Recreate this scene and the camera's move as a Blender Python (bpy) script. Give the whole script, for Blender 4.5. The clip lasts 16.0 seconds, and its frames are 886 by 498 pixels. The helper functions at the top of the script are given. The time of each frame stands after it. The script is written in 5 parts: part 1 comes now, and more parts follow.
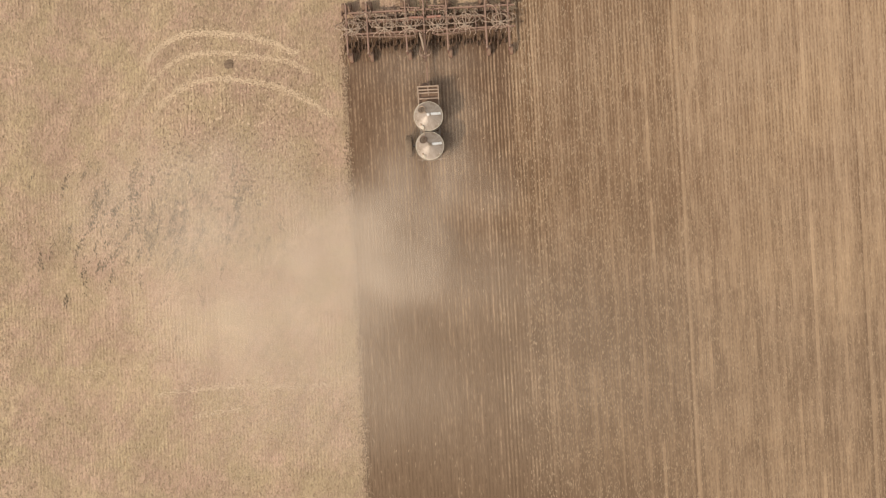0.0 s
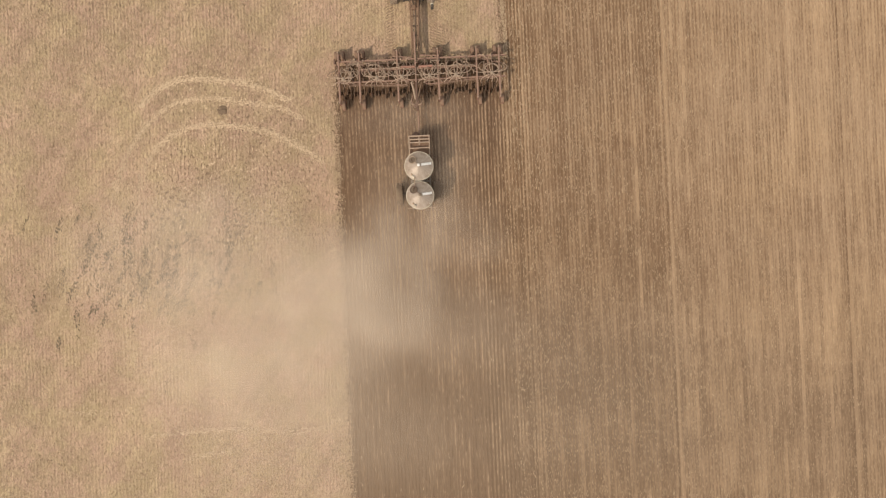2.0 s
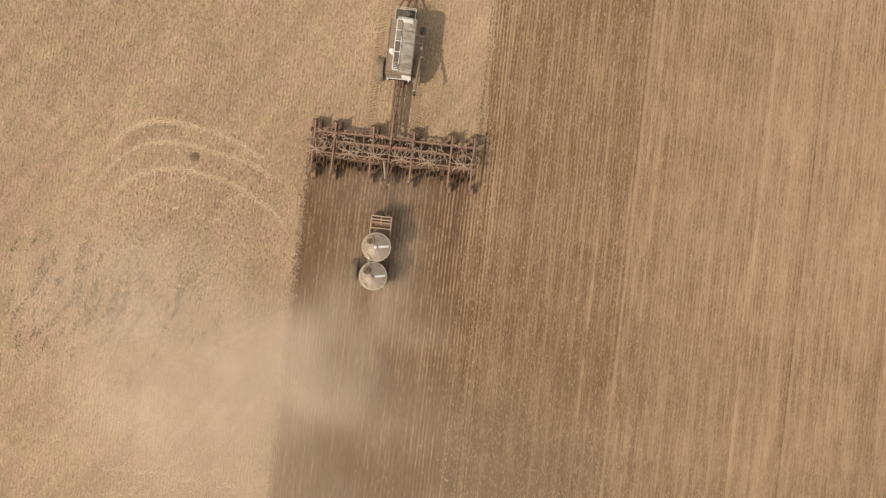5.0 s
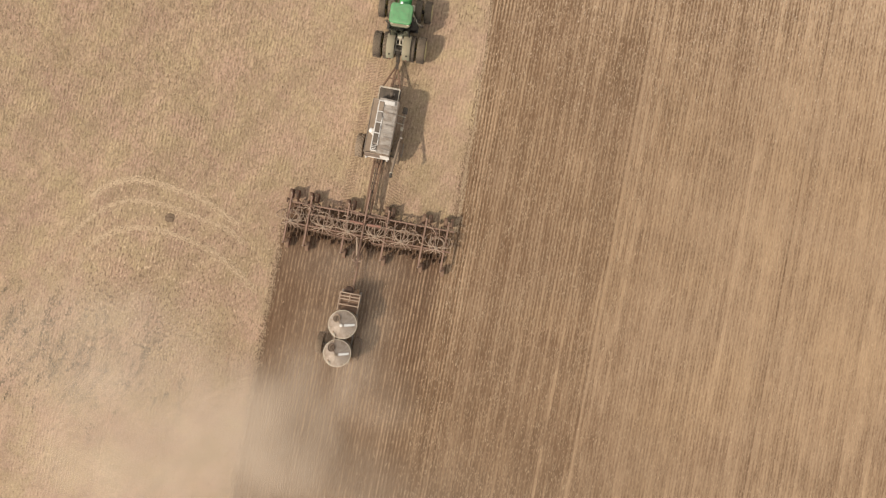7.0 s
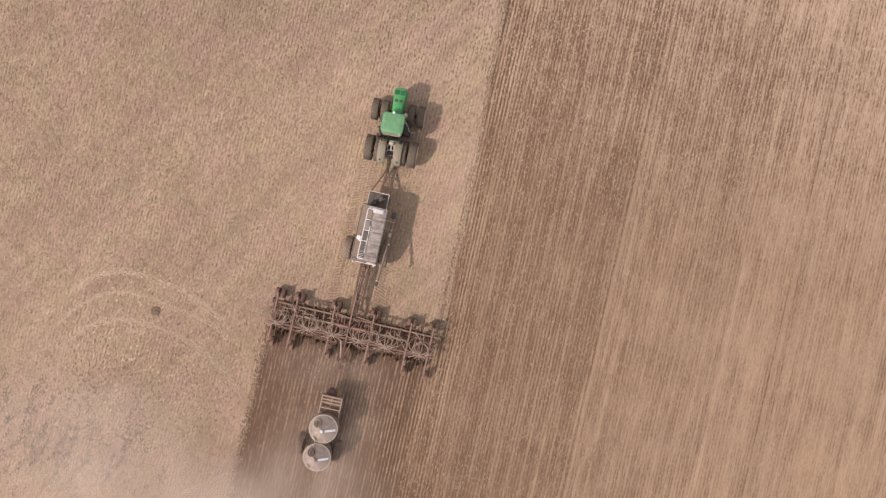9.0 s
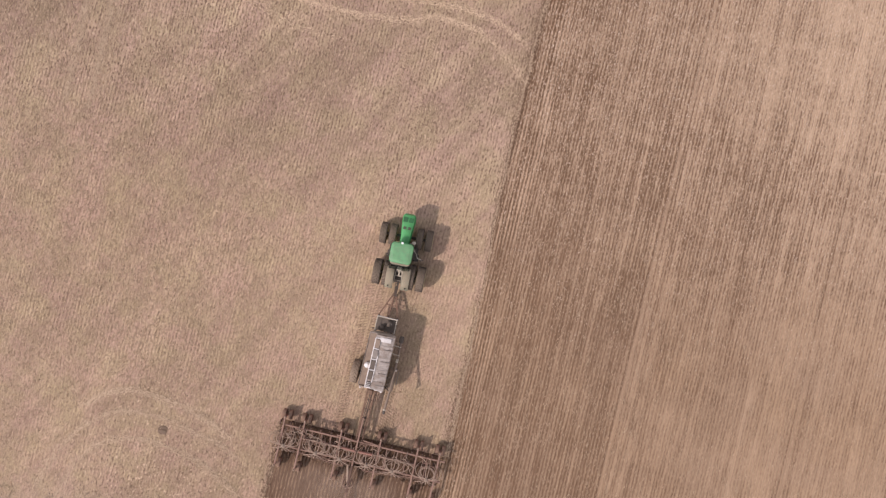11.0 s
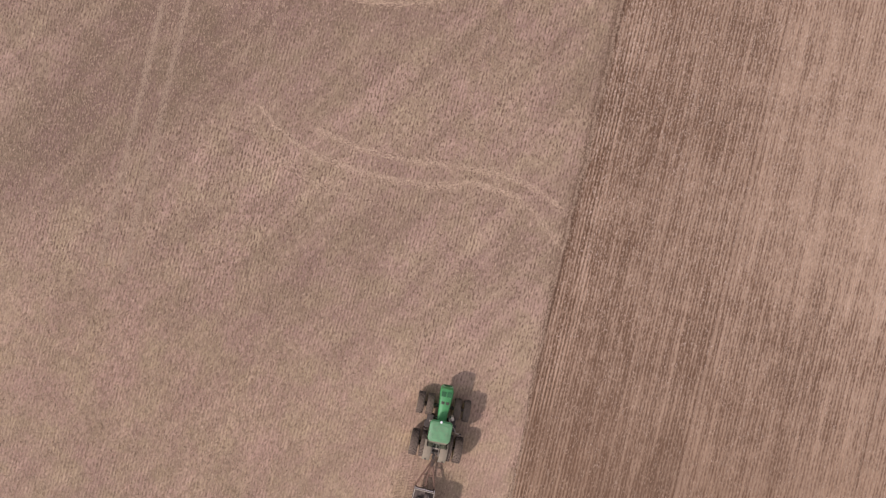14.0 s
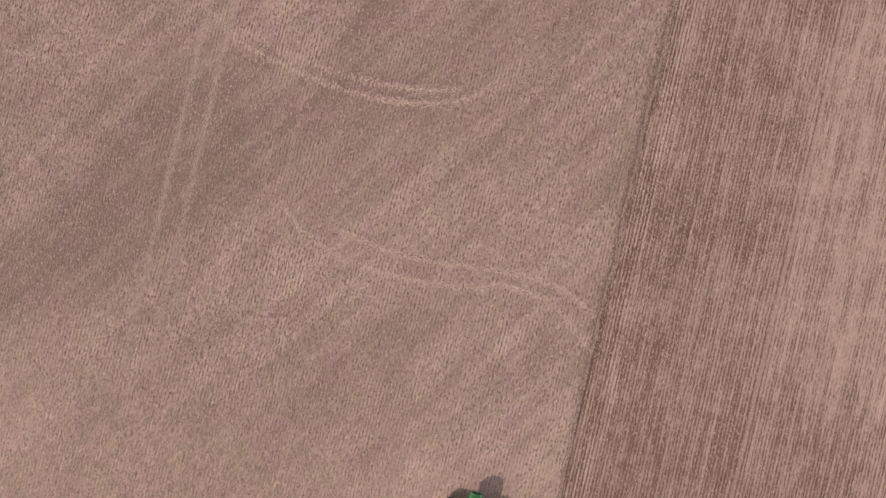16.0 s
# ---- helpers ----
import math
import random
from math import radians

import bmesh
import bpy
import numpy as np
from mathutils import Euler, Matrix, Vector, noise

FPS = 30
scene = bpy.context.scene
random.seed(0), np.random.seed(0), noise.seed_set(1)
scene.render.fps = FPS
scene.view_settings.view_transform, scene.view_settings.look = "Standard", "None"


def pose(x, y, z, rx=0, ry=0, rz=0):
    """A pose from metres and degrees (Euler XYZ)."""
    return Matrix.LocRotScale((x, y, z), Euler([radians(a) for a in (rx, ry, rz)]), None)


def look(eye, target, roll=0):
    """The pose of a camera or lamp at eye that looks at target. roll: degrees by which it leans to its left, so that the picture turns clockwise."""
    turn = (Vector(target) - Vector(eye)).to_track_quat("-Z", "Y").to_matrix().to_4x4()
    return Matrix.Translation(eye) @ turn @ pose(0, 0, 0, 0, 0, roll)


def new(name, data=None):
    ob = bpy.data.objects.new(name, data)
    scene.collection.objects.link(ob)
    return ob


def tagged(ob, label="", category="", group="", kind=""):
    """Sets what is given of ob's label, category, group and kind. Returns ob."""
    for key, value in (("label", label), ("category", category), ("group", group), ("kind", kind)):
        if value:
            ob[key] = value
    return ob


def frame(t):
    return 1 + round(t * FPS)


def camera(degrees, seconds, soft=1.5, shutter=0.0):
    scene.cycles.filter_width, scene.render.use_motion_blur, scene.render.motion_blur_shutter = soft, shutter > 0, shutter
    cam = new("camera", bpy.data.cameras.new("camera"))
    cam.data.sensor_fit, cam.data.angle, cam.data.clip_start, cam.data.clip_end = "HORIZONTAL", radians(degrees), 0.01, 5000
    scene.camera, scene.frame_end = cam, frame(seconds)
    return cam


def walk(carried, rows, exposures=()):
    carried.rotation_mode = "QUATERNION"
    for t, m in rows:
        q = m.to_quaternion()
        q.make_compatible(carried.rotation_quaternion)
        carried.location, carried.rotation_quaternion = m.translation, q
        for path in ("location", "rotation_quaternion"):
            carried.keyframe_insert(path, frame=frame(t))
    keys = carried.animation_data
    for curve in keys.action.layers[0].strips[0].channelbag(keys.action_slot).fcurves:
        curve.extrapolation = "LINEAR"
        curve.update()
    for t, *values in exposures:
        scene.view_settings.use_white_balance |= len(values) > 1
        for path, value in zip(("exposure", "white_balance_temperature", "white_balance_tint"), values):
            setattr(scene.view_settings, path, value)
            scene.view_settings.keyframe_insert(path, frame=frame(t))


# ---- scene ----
# seconds, stops, kelvin, tint
EXPOSURES = [(0.0, 0.30, 6930, 11), (3.5, 0.21, 7250, 11), (4.0, 0.20, 7300, 12), (6.5, 0.25, 7480, 9), (7.0, 0.29, 7020, 11), (7.5, 0.28, 7080, 11), (8.0, 0.26, 6720, 18), (8.5, 0.23, 6360, 22), (9.0, 0.20, 6390, 23), (12.5, 0.14, 6210, 26), (14.0, -0.08, 6180, 30), (16.0, -0.13, 6030, 34)]
cam = camera(71.10, 16.0, soft=1.25)


def down(x, y, z, yaw, pitch, roll):
    """A camera that looks straight down, turned by yaw and tipped by pitch and roll."""
    turn = Matrix.Rotation(radians(yaw), 4, "Z") @ Matrix.Rotation(radians(pitch), 4, "X") @ Matrix.Rotation(radians(roll), 4, "Y")
    return Matrix.Translation((x, y, z)) @ turn


# seconds, x, y, height, yaw, pitch, roll
PATH = [
    (0.0, 0.294, -16.497, 45.481, -3.115, 0.028, -0.102),
    (0.5, 0.476, -15.662, 45.572, -3.135, 0.036, -0.081),
    (1.0, 0.703, -14.815, 45.680, -3.160, 0.040, -0.064),
    (1.5, 0.964, -13.962, 45.785, -3.036, 0.038, -0.040),
    (2.0, 1.283, -13.101, 45.861, -2.548, 0.027, -0.004),
    (2.5, 1.695, -12.189, 45.874, -2.219, 0.017, 0.013),
    (3.0, 2.217, -11.227, 45.878, -2.016, 0.016, 0.015),
    (3.5, 2.764, -10.227, 45.877, -0.463, 0.021, 0.017),
    (4.0, 3.359, -9.186, 45.901, 2.331, 0.043, 0.005),
    (4.2, 3.604, -8.756, 45.903, 3.321, 0.054, -0.007),
    (6.3, 5.634, -3.181, 46.123, 9.785, 0.346, 0.037),
    (6.5, 5.713, -2.520, 46.129, 10.012, 0.330, 0.028),
    (7.0, 5.892, -0.809, 46.139, 10.753, 0.287, 0.005),
    (7.5, 5.949, 1.021, 46.155, 11.263, 0.217, -0.014),
    (8.0, 5.878, 2.983, 46.155, 11.530, 0.111, -0.026),
    (8.5, 5.635, 5.050, 46.149, 12.032, -0.007, -0.025),
    (9.0, 5.264, 7.254, 46.240, 12.895, -0.092, -0.010),
    (9.2, 5.097, 8.131, 46.270, 13.288, -0.121, 0.000),
    (11.3, 2.159, 17.348, 46.229, 13.352, -0.264, 0.064),
    (11.5, 1.803, 18.142, 46.184, 13.319, -0.238, 0.065),
    (12.0, 0.944, 20.067, 46.088, 13.383, -0.173, 0.052),
    (12.5, 0.016, 21.948, 46.067, 13.514, -0.122, 0.053),
    (13.0, -0.881, 23.742, 46.090, 13.545, -0.096, 0.032),
    (13.5, -1.812, 25.514, 46.078, 13.536, -0.055, 0.018),
    (14.0, -2.810, 27.297, 45.988, 13.493, 0.015, 0.018),
    (14.5, -3.804, 29.038, 45.832, 13.370, 0.099, 0.024),
    (15.0, -4.744, 30.769, 45.710, 13.260, 0.096, 0.028),
    (15.5, -5.626, 32.480, 45.570, 13.183, 0.124, 0.026),
    (16.0, -6.449, 34.086, 45.439, 13.198, 0.142, 0.019),
]
walk(cam, [(row[0], down(*row[1:])) for row in PATH], EXPOSURES)

# ---------- light ----------
SUN_WAY = Vector((-0.72, -0.635, 1.0)).normalized()          # from the ground to the sun
world = bpy.data.worlds.new("sky")
scene.world = world
world.use_nodes = True
sky = world.node_tree.nodes.new("ShaderNodeTexSky")
sky.sky_type, sky.sun_disc = "NISHITA", False
sky.sun_elevation = math.asin(SUN_WAY.z)
sky.sun_rotation = math.atan2(SUN_WAY.x, SUN_WAY.y)
sky.air_density, sky.dust_density = 1.6, 1.0
veil = world.node_tree.nodes.new("ShaderNodeHueSaturation")        # high haze whitens the blue
veil.inputs["Saturation"].default_value = 0.25
world.node_tree.links.new(sky.outputs[0], veil.inputs["Color"])
world.node_tree.links.new(veil.outputs[0], world.node_tree.nodes["Background"].inputs[0])
world.node_tree.nodes["Background"].inputs[1].default_value = 0.13
sun = new("sun", bpy.data.lights.new("sun", "SUN"))
sun.data.energy, sun.data.angle, sun.data.color = 2.24, radians(1.2), (1.0, 0.935, 0.845)
sun.matrix_world = look(SUN_WAY * 60, (0, 0, 0))

# ---------- materials ----------


class Nodes:
    """A node material and its usual links."""

    def __init__(self, name, rough=0.6, metal=0.0):
        self.m = bpy.data.materials.new(name)
        self.m.use_nodes = True
        self.t = self.m.node_tree
        self.b = self.t.nodes["Principled BSDF"]
        self.b.inputs["Roughness"].default_value = rough
        self.b.inputs["Metallic"].default_value = metal

    def put(self, socket, value):
        if isinstance(value, bpy.types.NodeSocket):
            self.t.links.new(value, socket)
        else:
            socket.default_value = value

    def node(self, kind, *values, operation=None, use_clamp=False, blend=None):
        n = self.t.nodes.new(kind)
        if operation:
            n.operation = operation
        if use_clamp:
            n.use_clamp = True
        if blend:
            n.data_type, n.blend_type = "RGBA", blend
        for i, value in enumerate(values):
            if value is not None:
                self.put(n.inputs[i], value)
        return n

    def math(self, op, a, b=0.0, clamp=False):
        return self.node("ShaderNodeMath", a, b, operation=op, use_clamp=clamp).outputs[0]

    def place(self, scale=(1, 1, 1), turn=0.0, shift=(0, 0, 0)):
        c = self.node("ShaderNodeTexCoord")
        return self.node("ShaderNodeMapping", c.outputs["Object"], shift, (0, 0, turn), scale).outputs[0]

    def slant(self, scale, turn):
        """Turned first, then stretched: streaks that lean across the rows."""
        return self.node("ShaderNodeMapping", self.place((1, 1, 1), turn), (0, 0, 0), (0, 0, 0), scale).outputs[0]

    def noise(self, at, scale, detail=3.0, rough=0.55):
        n = self.node("ShaderNodeTexNoise")
        self.put(n.inputs["Vector"], at)
        n.inputs["Scale"].default_value, n.inputs["Detail"].default_value = scale, detail
        n.inputs["Roughness"].default_value = rough
        return n.outputs[0]

    def span(self, value, a, b, c=0.0, d=1.0):
        n = self.node("ShaderNodeMapRange", value, a, b, c, d)
        n.interpolation_type = "SMOOTHSTEP"
        return n.outputs[0]

    def mix(self, f, a, b, blend="MIX"):
        n = self.node("ShaderNodeMix", blend=blend)
        for socket, value in ((n.inputs[0], f), (n.inputs[6], a), (n.inputs[7], b)):
            self.put(socket, (*value, 1.0) if isinstance(value, tuple) else value)
        return n.outputs[2]

    def bump(self, height, strength=0.3, distance=0.02):
        n = self.node("ShaderNodeBump")
        n.inputs["Strength"].default_value, n.inputs["Distance"].default_value = strength, distance
        self.put(n.inputs["Height"], height)
        self.t.links.new(n.outputs[0], self.b.inputs["Normal"])

    def colour(self, value):
        self.put(self.b.inputs["Base Color"], (*value, 1.0) if isinstance(value, tuple) else value)


def painted(name, rgb, rough=0.45, metal=0.0, dust=0.35, wear=0.0, worn=(0.2, 0.1, 0.06)):
    """Paint, rubber or metal with grime and field dust that settles on what faces up."""
    k = Nodes(name, rough, metal)
    at = k.place()
    fine, broad = k.noise(at, 14.0, 5.0), k.noise(at, 2.2, 3.0)
    base = k.mix(k.span(broad, 0.3, 0.7), tuple(c * 0.82 for c in rgb), tuple(min(1, c * 1.12) for c in rgb))
    if wear:
        base = k.mix(k.math("MULTIPLY", k.span(fine, 0.55, 0.7), wear), base, worn)
    up = k.node("ShaderNodeSeparateXYZ", k.node("ShaderNodeNewGeometry").outputs["Normal"]).outputs[2]
    cover = k.math("MULTIPLY", k.span(up, 0.0, 0.9), k.span(fine, 0.25, 0.75, 0.4, 1.0))
    cover = k.math("MULTIPLY", cover, dust)
    k.colour(k.mix(cover, base, (0.36, 0.27, 0.18)))
    k.put(k.b.inputs["Roughness"], k.math("ADD", k.math("MULTIPLY", cover, 0.5), rough, True))
    k.bump(fine, 0.15, 0.004)
    return k.m


GREEN = painted("green_paint", (0.035, 0.33, 0.09), 0.4, 0.0, 0.16)
ROOF_GREEN = painted("roof_green_paint", (0.06, 0.34, 0.13), 0.38, 0.0, 0.38)
DARK_GREEN = painted("dark_green_grille", (0.012, 0.13, 0.035), 0.6, 0.0, 0.05)
FENDER = painted("dusty_fender_paint", (0.20, 0.21, 0.14), 0.6, 0.0, 0.8)
YELLOW = painted("yellow_rim_paint", (0.60, 0.50, 0.26), 0.5, 0.0, 0.6)
RUBBER = painted("dusty_rubber", (0.06, 0.045, 0.036), 0.9, 0.0, 0.55)
BLACK = painted("black_steel", (0.02, 0.018, 0.016), 0.55, 0.0, 0.25)
WHITE = painted("white_paint", (0.74, 0.69, 0.63), 0.45, 0.0, 0.15)
STRIP = painted("clean_white_paint", (0.88, 0.85, 0.80), 0.4, 0.0, 0.05)
CREAM = painted("cream_plastic", (0.62, 0.55, 0.42), 0.5, 0.0, 0.3)
GREY = painted("grey_steel", (0.24, 0.215, 0.195), 0.5, 0.2, 0.45)
DECK = painted("dark_grating", (0.085, 0.07, 0.06), 0.7, 0.2, 0.3)
BROWN = painted("brown_beam", (0.15, 0.065, 0.035), 0.6, 0.1, 0.4, 0.6)
RED = painted("faded_red_paint", (0.31, 0.125, 0.09), 0.6, 0.0, 0.35, 0.3)
PINK = painted("dusty_red_bar", (0.25, 0.127, 0.094), 0.65, 0.0, 0.48, 0.4)
HOSE = painted("pale_hose", (0.39, 0.275, 0.195), 0.7, 0.0, 0.25)
TANK_DARK = painted("tank_hatch_steel", (0.17, 0.125, 0.09), 0.5, 0.3, 0.4)
RUST = painted("dark_rusty_steel", (0.095, 0.043, 0.028), 0.75, 0.0, 0.2)
CLAY = painted("soil_caked_steel", (0.14, 0.075, 0.045), 0.9, 0.0, 0.35)
DIRTY = painted("dusty_hopper_side", (0.24, 0.178, 0.138), 0.7, 0.1, 0.6)


def sheet(name, dark, light, stretch, spokes=False):
    """Weathered sheet metal: run-off streaks, grain and blotches of settled dust."""
    k = Nodes(name, 0.42, 0.15)
    at = k.place()
    if spokes:                                  # streaks run down a cone
        sep = k.node("ShaderNodeSeparateXYZ", at)
        angle = k.math("MULTIPLY", k.math("ARCTAN2", sep.outputs[1], sep.outputs[0]), 7.0)
        run = k.noise(k.node("ShaderNodeCombineXYZ", angle, sep.outputs[2], 0.0).outputs[0], 1.0, 3.0, 0.6)
    else:
        run = k.noise(k.place(stretch), 1.0, 3.0, 0.6)
    fine, broad = k.noise(at, 16.0, 4.0), k.noise(at, 1.7, 3.0)
    tone = k.math("ADD", k.span(run, 0.22, 0.78), k.math("MULTIPLY", k.math("SUBTRACT", fine, 0.5), 0.5), True)
    base = k.mix(tone, dark, light)
    dirt = k.math("MULTIPLY", k.span(broad, 0.44, 0.62), k.span(fine, 0.3, 0.7, 0.45, 0.85))
    k.colour(k.mix(dirt, base, (0.235, 0.165, 0.115)))
    k.put(k.b.inputs["Roughness"], k.math("ADD", k.math("MULTIPLY", dirt, 0.4), 0.38, True))
    k.put(k.b.inputs["Metallic"], k.math("MULTIPLY", k.math("SUBTRACT", 1.0, dirt), 0.15))
    k.bump(fine, 0.12, 0.004)
    return k.m


GALV = sheet("galvanised_sheet", (0.35, 0.29, 0.235), (0.60, 0.52, 0.44), (0.9, 5.0, 1.0))
TANK = sheet("tank_steel", (0.31, 0.24, 0.185), (0.45, 0.36, 0.285), None, True)
SOILED_RUBBER = painted("soil_caked_rubber", (0.125, 0.078, 0.052), 0.95, 0.0, 0.6)
DUSTED_RUBBER = painted("dust_coated_rubber", (0.24, 0.175, 0.125), 0.95, 0.0, 0.6)
CASTOR_RUBBER = painted("soil_caked_castor", (0.19, 0.098, 0.064), 0.95, 0.0, 0.4)

GLASS = Nodes("cab_glass", 0.03)
GLASS.colour((0.55, 0.68, 0.62))
GLASS.b.inputs["IOR"].default_value = 1.45
GLASS.b.inputs["Transmission Weight"].default_value = 1.0
GLASS = GLASS.m
LAMP = Nodes("white_dome", 0.25)
LAMP.colour((0.9, 0.9, 0.86))
LAMP = LAMP.m

PITCH = 0.254                      # seed row spacing
EDGE = 24 * PITCH                  # half the drill's working width


def seeded_soil():
    """Freshly drilled rows: brown soil and pressed straw in lines along y."""
    k = Nodes("seeded_soil", 0.95)
    at = k.place()
    sep = k.node("ShaderNodeSeparateXYZ", at)
    wob = k.math("MULTIPLY", k.math("SUBTRACT", k.noise(k.place((0.6, 0.05, 1)), 1.0, 1.0), 0.5), 0.10)
    x = k.math("ADD", sep.outputs[0], wob)
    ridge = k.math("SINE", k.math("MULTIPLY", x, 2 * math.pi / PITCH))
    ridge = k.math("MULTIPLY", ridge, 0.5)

    def swing(value, width):
        """A noise stretched to run from -0.5 to 0.5."""
        return k.math("SUBTRACT", k.span(value, 0.5 - width, 0.5 + width), 0.5)

    bits = k.noise(k.place((10.5, 4.0, 8)), 1.0, 2.5, 0.65)            # clods and straw along the rows
    # each row has its own tone, which drifts slowly along it
    number = k.math("FLOOR", k.math("ADD", k.math("MULTIPLY", x, 1 / PITCH), 0.25))
    own_row = k.node("ShaderNodeTexWhiteNoise")
    own_row.noise_dimensions = "1D"
    k.put(own_row.inputs["W"], number)
    drift = k.noise(k.node("ShaderNodeCombineXYZ", k.math("MULTIPLY", number, 3.7), k.math("MULTIPLY", sep.outputs[1], 0.22), 0.0).outputs[0], 1.0, 2.0, 0.6)
    rowwise = k.math("ADD", k.math("MULTIPLY", k.math("SUBTRACT", own_row.outputs["Value"], 0.5), 0.17), drift)
    bright_row = k.math("MULTIPLY", k.span(own_row.outputs["Value"], 0.86, 0.97), k.span(drift, 0.4, 0.6))
    band = k.noise(k.place((0.62, 0.010, 1)), 1.0, 2.0)               # sections of the drill
    cross = k.noise(k.place((0.035, 0.14, 1), 0.06), 1.0, 4.0, 0.62)  # broad bands over the field
    patch = k.noise(k.place((0.12, 0.05, 1)), 1.0, 3.0)
    mottle = k.noise(k.place((0.55, 0.42, 1), 0.1), 1.0, 4.0, 0.65)     # clumps of residue a pace across
    fleck = k.span(k.noise(k.place((15, 6, 9), 0.1), 1.0, 1.5), 0.60, 0.72, 0.0, 0.34)   # bright bits of straw
    calm = k.span(sep.outputs[1], -24.0, 4.0, 0.62, 1.0)               # older soil has settled
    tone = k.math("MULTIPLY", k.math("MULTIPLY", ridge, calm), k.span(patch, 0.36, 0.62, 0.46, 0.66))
    tone = k.math("ADD", tone, k.math("MULTIPLY", fleck, k.span(sep.outputs[1], 8.0, 30.0, 1.0, 2.0)))
    clods = k.math("MULTIPLY", swing(bits, 0.2), k.span(sep.outputs[1], 8.0, 30.0, 0.30, 0.72))
    tone = k.math("ADD", tone, k.math("MULTIPLY", clods, calm))
    tone = k.math("ADD", tone, k.math("MULTIPLY", swing(cross, 0.2), k.span(sep.outputs[1], 12.0, 30.0, 0.0, 0.14)))
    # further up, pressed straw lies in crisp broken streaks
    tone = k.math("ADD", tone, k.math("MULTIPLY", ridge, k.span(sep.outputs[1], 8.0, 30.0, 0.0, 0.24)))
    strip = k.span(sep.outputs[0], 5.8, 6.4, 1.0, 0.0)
    # furrow bottoms in the strip darkened: their shade is put into the tone
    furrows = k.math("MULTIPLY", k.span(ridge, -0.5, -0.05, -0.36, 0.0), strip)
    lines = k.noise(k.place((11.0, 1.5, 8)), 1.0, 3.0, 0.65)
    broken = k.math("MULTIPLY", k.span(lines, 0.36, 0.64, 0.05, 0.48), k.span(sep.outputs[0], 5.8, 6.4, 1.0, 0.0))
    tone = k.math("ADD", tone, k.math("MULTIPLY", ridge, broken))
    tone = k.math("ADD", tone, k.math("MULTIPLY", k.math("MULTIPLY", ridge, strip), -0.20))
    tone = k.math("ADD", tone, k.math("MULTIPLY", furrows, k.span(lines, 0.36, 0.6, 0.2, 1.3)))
    tone = k.math("ADD", tone, k.math("MULTIPLY", swing(lines, 0.2), k.span(sep.outputs[0], 5.8, 6.4, 0.30, 0.0)))
    tone = k.math("ADD", tone, k.math("MULTIPLY", swing(rowwise, 0.18), k.span(sep.outputs[1], 8.0, 30.0, 0.0, 0.20)))
    streak = k.noise(k.place((13.0, 1.3, 8), 0.01), 1.0, 3.0, 0.7)
    tone = k.math("ADD", tone, k.math("MULTIPLY", swing(streak, 0.16), k.span(sep.outputs[1], 8.0, 30.0, 0.28, 0.46)))
    tone = k.math("ADD", tone, k.math("MULTIPLY", swing(k.noise(k.place((0.2, 0.75, 1), 0.05), 1.0, 4.0, 0.65), 0.2), k.span(sep.outputs[1], 8.0, 30.0, 0.05, 0.22)))
    for value, width, gain in ((rowwise, 0.22, 0.34), (band, 0.2, 0.14), (cross, 0.2, 0.20), (mottle, 0.2, 0.10)):
        tone = k.math("ADD", tone, k.math("MULTIPLY", swing(value, width), gain))
    tone = k.math("ADD", tone, k.math("MULTIPLY", bright_row, 0.22))
    # a dry, straw-rich patch
    away = k.node("ShaderNodeVectorMath", k.place((1 / 15.0, 1 / 5.0, 0), 0.0, (-20.0 / 15.0, -34.0 / 5.0, 0)), operation="LENGTH").outputs["Value"]
    tone = k.math("ADD", tone, k.span(k.math("ADD", away, k.math("MULTIPLY", swing(cross, 0.2), 0.8)), 0.2, 1.0, 0.13, 0.0))
    # soil drilled earlier has dried paler, pass by pass
    for axis, a, b, lo, hi in ((0, 4.5, 8.0, -0.16, -0.05), (0, 8.0, 34.0, 0.0, 0.22),  (1, 8.0, 48.0, 0.0, 0.07), (1, -32.0, -4.0, -0.21, 0.0), (1, -16.0, -9.0, 0.0, 0.01)):
        tone = k.math("ADD", tone, k.span(sep.outputs[axis], a, b, lo, hi))
    drier = k.math("ADD", k.span(sep.outputs[0], 16.0, 21.5, 0.0, 0.10), k.span(sep.outputs[0], 29.5, 32.5, 0.0, -0.05))
    tone = k.math("ADD", tone, k.math("MULTIPLY", drier, k.span(sep.outputs[1], 8.0, 24.0, 1.0, 0.0)))
    dry = k.math("MULTIPLY", k.span(sep.outputs[0], 18.0, 36.0), k.span(sep.outputs[1], -15.0, 14.0, 0.0, 0.17))
    tone = k.math("ADD", tone, dry)
    tone = k.math("ADD", tone, k.math("MULTIPLY", k.span(sep.outputs[1], 18.0, 38.0), k.span(sep.outputs[0], 8.0, 24.0, -0.03, 0.13)))
    moist = k.math("MULTIPLY", k.span(sep.outputs[0], 5.6, 6.6, 1.0, 0.0), k.span(sep.outputs[1], -9.0, -1.5, -0.08, -0.18))
    tone = k.math("ADD", tone, moist)
    # under the drill: fresh soil and the drill's shade, both painted into the tone
    fresh_shaded = k.math("MULTIPLY", k.span(sep.outputs[0], 5.8, 6.4, 1.0, 0.0), k.span(sep.outputs[1], -2.4, -0.9, 0.0, -0.42))
    tone = k.math("ADD", tone, fresh_shaded)
    tone = k.span(k.math("ADD", tone, 0.37), -0.16, 1.16)
